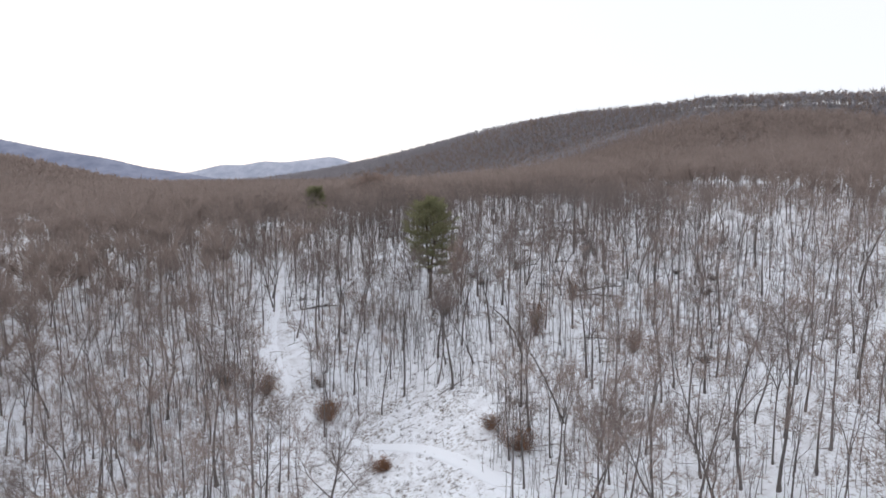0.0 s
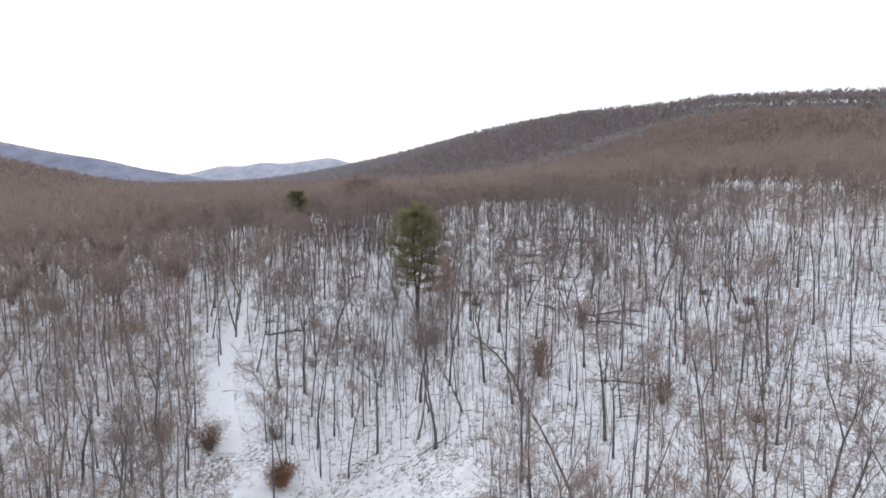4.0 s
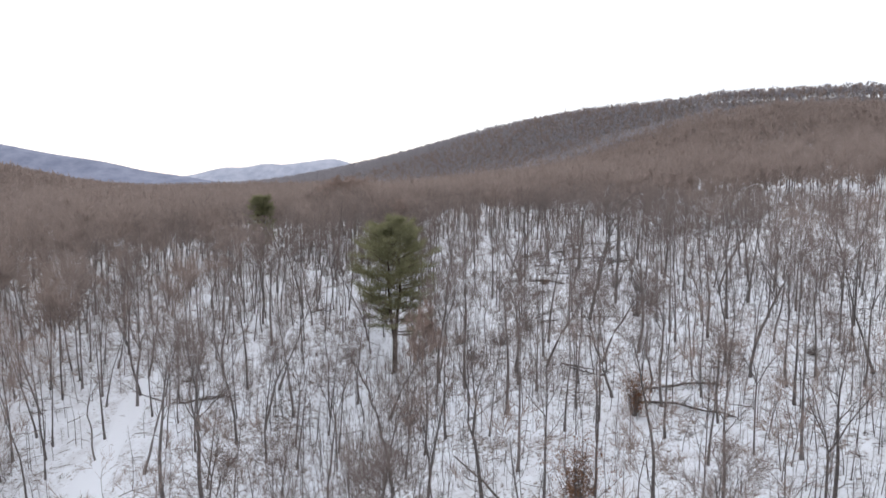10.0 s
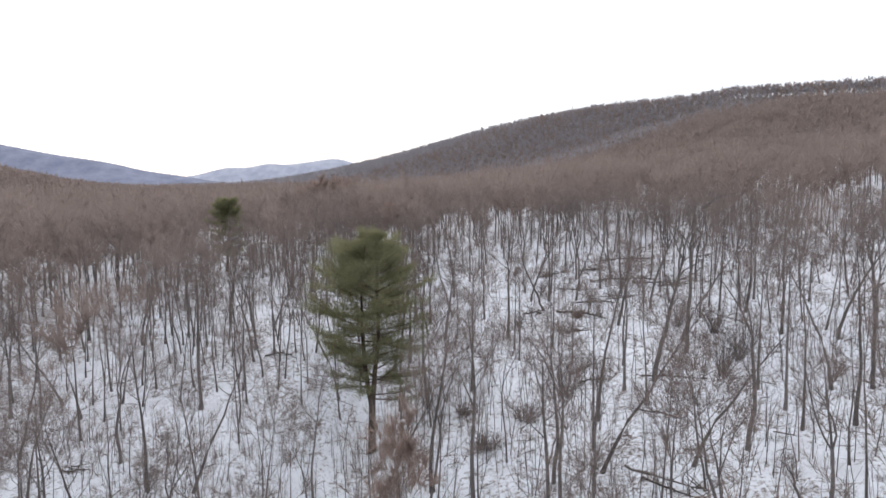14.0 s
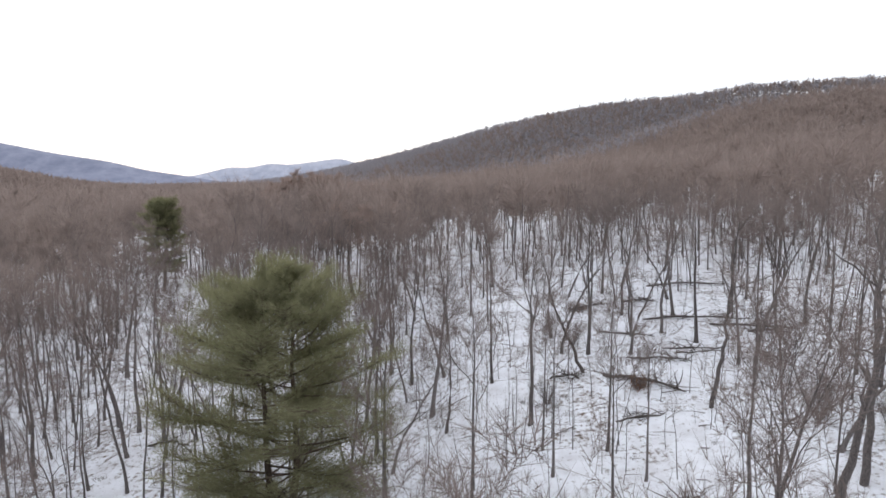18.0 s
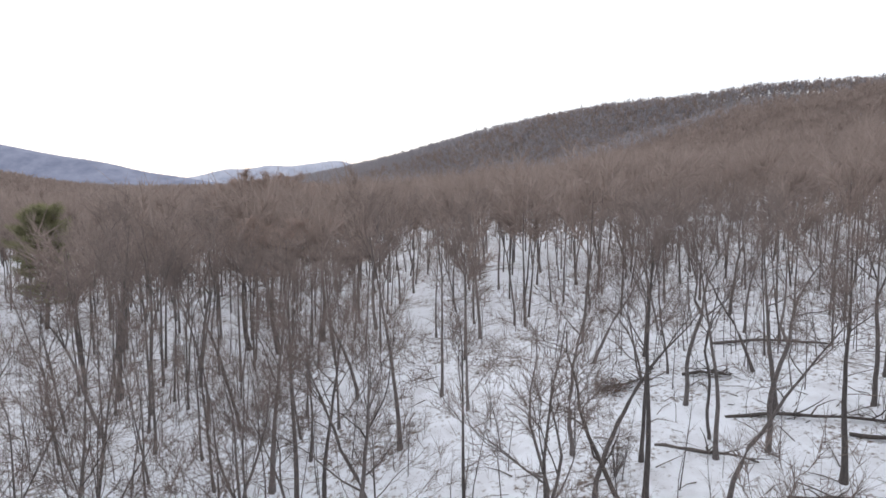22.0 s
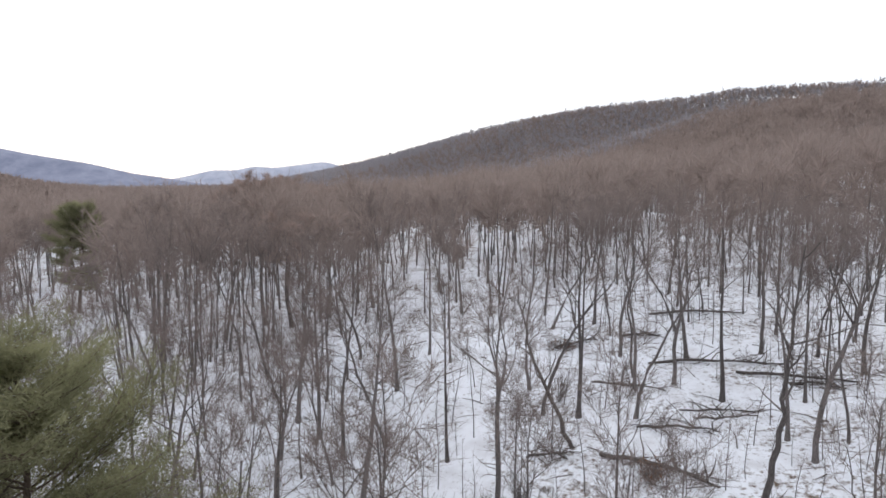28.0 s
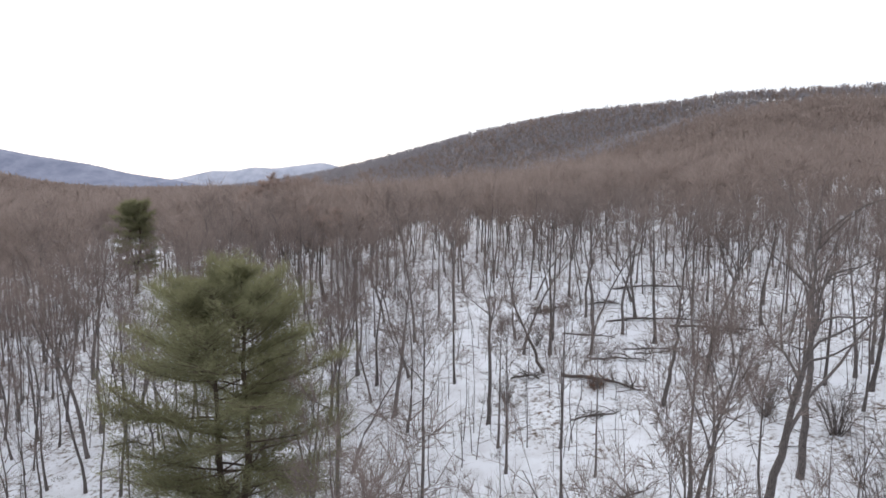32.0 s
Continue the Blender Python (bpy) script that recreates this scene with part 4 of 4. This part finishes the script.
PLAIN, BRUSHY = "weathered grey-brown log lying in the snow", "fallen tree top, a brown tangle of dead branches on snow"
for k, (a, b, g, n) in enumerate((
        ((19.9, 160.8), (23.9, 158.4), 0.13, 0), ((24.8, 163.0), (34.2, 160.4), 0.13, 20), ((24.3, 154.6), (28.4, 153.8), 0.11, 0), ((28.9, 175.9), (36.6, 173.2), 0.14, 18),
        ((24.8, 170.0), (27.4, 169.5), 0.12, 22), ((17.9, 150.6), (22.9, 146.4), 0.15, 30), ((18.5, 168.2), (22.2, 170.0), 0.12, 22), ((17.0, 115.3), (21.7, 110.7), 0.11, 0),
        ((24.6, 153.6), (28.3, 153.5), 0.1, 10), ((13.9, 151.2), (16.6, 150.5), 0.09, 20), ((21.0, 153.4), (25.8, 152.0), 0.1, 22), ((17.2, 143.3), (20.6, 143.2), 0.1, 14),
        ((20.0, 123.1), (23.2, 121.3), 0.1, 14), ((30.4, 160.1), (37.3, 155.9), 0.13, 18), ((16.4, 132.8), (19.0, 134.1), 0.1, 18), ((17.0, 130.2), (19.6, 129.4), 0.1, 16),
        ((-27.4, 119.6), (-20.6, 120.4), 0.12, 34), ((-17.3, 146.4), (-13.8, 145.8), 0.1, 20), ((22.9, 105.7), (29.1, 103.4), 0.13, 34), ((21.6, 103.4), (28.2, 97.6), 0.12, 18),
        ((17.8, 113.6), (21.2, 110.5), 0.1, 12), ((22.0, 129.6), (27.0, 127.2), 0.12, 0), ((32.4, 156.8), (35.0, 156.0), 0.1, 22), ((19.4, 84.4), (24.6, 81.8), 0.1, 12),
        ((-29.6, 126.0), (-26.4, 125.4), 0.1, 16), ((-0.5, 78.4), (3.6, 80.2), 0.07, 6), ((-13.3, 73.6), (-7.9, 60.3), 0.09, -1))):
    label = BRUSHY if n > 16 else PLAIN if n >= 0 else "straight bare pole lying at the glade's edge"
    fallen_log(700 + k, a, b, g, label, 1 if n < 0 else 7, max(n, 0), 0.25 if n > 16 else 0.0)


# ---- shrubs, beech saplings and whips ----
def shrub(seed, place, tall, wide, count, label, leaves=0, name="shrub"):
    g = np.random.default_rng(seed)
    bush = new(name)
    fine, leaf = Buf(), Buf()
    a_, b_, l_ = [], [], []
    for _ in range(count):
        turn, out = g.uniform(0, 6.28), g.uniform(0.05, 1.0)
        d = np.array([math.cos(turn) * out * wide, math.sin(turn) * out * wide, tall * g.uniform(0.6, 1.0)])
        o = np.array([math.cos(turn), math.sin(turn), 0]) * g.uniform(0, 0.15) * wide + [0, 0, -0.1]
        sp = line(o, d, np.linalg.norm(d), 5, g, 0.12)
        stem = Buf()
        stem.tube(sp, (0.012 + 0.005 * tall) * np.array([1, 0.8, 0.6, 0.4, 0.15]), 4)
        part("stem", stem.mesh("stem", BARK), bush)
        for _ in range(36):
            s = at(sp, g.uniform(0.15, 1.0))
            e = s + g.normal(size=3) * 0.13 * tall ** 0.5 * 1.6 + d / np.linalg.norm(d) * 0.3
            a_.append(s), b_.append(e), l_.append(e)
    fine.slivers(a_, b_, 0.0095, g)
    part("crown", fine.mesh("crown", BRUSH_TWIG), bush)
    if leaves:
        ends = np.array(l_)[g.integers(len(l_), size=leaves)] + g.normal(size=(leaves, 3)) * 0.12
        leaf.blades(ends, ends + g.normal(size=(leaves, 3)) * 0.06 + [0, 0, -0.05], 0.03, g)
        part("foliage", leaf.mesh("foliage", DRY_LEAF), bush, "curled dry russet leaves")
    bush.location = (*place, ground_z(*place))
    return tagged(bush, label, "shrub", "shrubs in the snow")


for k, (p, h, w, n, lv, lab) in enumerate((
        ((-15.2, 80.5), 2.7, 1.5, 34, 7000, "dense russet-leaved shrub beside the glade"), ((-6.3, 64.6), 0.8, 1.6, 30, 3000, "low reddish-brown brush pile on snow"),
        ((43.7, 101.5), 1.0, 1.6, 30, 300, "low dark brush clump on the snowy slope"), ((40.1, 108.1), 0.9, 1.3, 26, 0, "low dark brush clump on the snowy slope"),
        ((39.6, 94.5), 1.0, 1.2, 26, 200, "low dark brush clump on the snowy slope"), ((20.8, 101.0), 4.2, 1.3, 22, 3200, "young beech with pale brown dry leaves"),
        ((13.3, 88.6), 6.0, 1.7, 24, 5200, "young beech holding russet dry leaves"), ((-16.7, 105.1), 1.6, 1.2, 20, 200, "grey twiggy shrub in the snow"),
        ((19.1, 167.8), 0.9, 1.6, 30, 300, "brown heap of brush beside fallen logs"), ((20.0, 147.6), 0.9, 1.4, 26, 500, "brown brush tangled over a fallen log"),
        ((0.6, 109.5), 3.2, 1.9, 30, 700, "tall many-stemmed brown thicket in snow"), ((7.6, 60.6), 2.2, 2.4, 40, 3600, "brown thicket at the edge of the glade"),
        ((5.2, 66.0), 1.4, 1.7, 30, 1600, "low brown brush at the glade's edge"), ((24.0, 78.0), 3.4, 1.7, 26, 2200, "pale brown leafy sapling clump in snow"),
        ((30.5, 72.0), 1.2, 1.0, 20, 300, "low dark brush clump on the snowy slope"), ((15.0, 128.0), 3.5, 2.2, 30, 300, "tangled grey-brown shrubs under bare trees"),
        ((28.5, 127.0), 4.6, 2.4, 30, 0, "spreading fine-twigged bare shrub in snow"), ((31.0, 129.5), 4.2, 2.2, 28, 0, "spreading fine-twigged bare shrub in snow"),
        ((31.5, 136.0), 4.0, 2.2, 28, 0, "spreading fine-twigged bare shrub in snow"), ((29.0, 139.5), 3.4, 2.0, 26, 0, "spreading fine-twigged bare shrub in snow"),
        ((-24.6, 85.6), 3.8, 2.0, 34, 4200, "brown leafy thicket beside the footpath"), ((-31.0, 88.0), 4.2, 2.2, 34, 3200, "brown leafy thicket beside the footpath"),
        ((-17.5, 88.0), 2.0, 1.5, 22, 500, "grey-brown shrub beside the footpath"), ((-37.0, 74.0), 3.2, 2.0, 24, 300, "grey-brown shrub in the snowy wood"),
        ((7.5, 121.0), 1.5, 2.0, 36, 200, "low grey-brown tangle of brush in snow"), ((11.0, 124.5), 1.8, 2.2, 36, 0, "low grey-brown tangle of brush in snow"),
        ((6.0, 127.5), 1.3, 1.8, 30, 200, "low grey-brown tangle of brush in snow"), ((17.0, 158.0), 2.2, 1.3, 14, 0, "fine-twigged bare shrub in snow"), ((13.0, 147.0), 2.2, 1.2, 14, 0, "fine-twigged bare shrub in snow"))):
    shrub(800 + k, p, h, w, n, lab, lv)

WHIPS = []
for i in range(10):
    g = np.random.default_rng(900 + i)
    st, tw = Buf(), Buf()
    tall = g.uniform(2.0, 6.0)
    sp = line((0, 0, -0.1), (g.normal() * 0.12, g.normal() * 0.12, 1), tall, 5, g, 0.06, 0.02)
    st.tube(sp, (0.014 + 0.005 * tall) * np.array([1, 0.8, 0.6, 0.4, 0.1]), 3)
    o = np.array([at(sp, q) for q in g.uniform(0.35, 1, 20)])
    tw.slivers(o, o + g.normal(size=(20, 3)) * [0.28, 0.28, 0.15] + [0, 0, 0.5], 0.009, g)
    WHIPS.append(flat([(st, 0), (tw, 1)]))


def whip_ground(x, y):
    v = 0.5 + 0.5 * math.sin(x / 7 + 1.3 * math.sin(y / 9)) * math.cos(y / 11 + x / 23)
    return in_view(x, y, 0.72, 6) and clear(x, y) and off_trail(x, y) and rng.random() < (0.15 + 0.85 * v * v) * (0.22 if y > 132 else 0.5 if x < -8 and y > 94 else 1)


whips = scatter(rng, 30000, -60, 66, 42, 190, 0.55, whip_ground)
planted("saplings", WHIPS, np.array([(x, y, rng.uniform(0.6, 1.2)) for x, y in whips[:9000]]), "thin upright bare saplings scattered over the snow", [BARK, BRUSH_TWIG], rng, "saplings")

# ---- dead weeds and brush tufts poking through the snow ----
TUFTS = []
for i in range(8):
    g = np.random.default_rng(950 + i)
    w = Buf()
    o = g.normal(size=(44, 3)) * [0.22, 0.2, 0] + [0, 0, -0.03]
    w.slivers(o, o + g.normal(size=(44, 3)) * [0.16, 0.16, 0.1] + [0, 0, 0.26], 0.012, g)
    TUFTS.append(flat([(w, 0)]))
tufts = scatter(rng, 2600, -16, 12, 48, 84, 0.8, lambda x, y: ((x + 5) / 15) ** 2 + ((y - 66) / 17) ** 2 < 1 and abs(x - np.interp(y, *TRACK)) > 1.2)[:270]
tufts += scatter(rng, 9000, -55, 60, 60, 185, 1.0, whip_ground)[:2300]
planted("dead_weeds", TUFTS, np.array([(x, y, rng.uniform(0.5, 1.3)) for x, y in tufts]), "brown dead weeds and brush poking through the snow", [DEAD_WOOD], rng, "weeds")

# ---- fallen branches and twigs on the snow ----
deb = Buf()
g = np.random.default_rng(77)
for x, y in scatter(g, 2400, -50, 60, 50, 185, 1.3, lambda x, y: in_view(x, y, 0.7, 4)):
    turn, ln = g.uniform(0, 6.28), g.uniform(0.5, 2.6)
    ex, ey = x + math.cos(turn) * ln, y + math.sin(turn) * ln
    r = g.uniform(0.015, 0.045)
    mx, my = (x + ex) / 2 + g.normal() * 0.12, (y + ey) / 2 + g.normal() * 0.12
    deb.tube([(x, y, ground_z(x, y) + r), (mx, my, ground_z(mx, my) + r + abs(g.normal()) * 0.08), (ex, ey, ground_z(ex, ey) + r)], [r, r * 0.8, r * 0.3], 4)
tagged(new("fallen_branches", deb.mesh("fallen_branches", DEAD_WOOD)), "small fallen branches lying on the snow", "branches", kind="stuff")
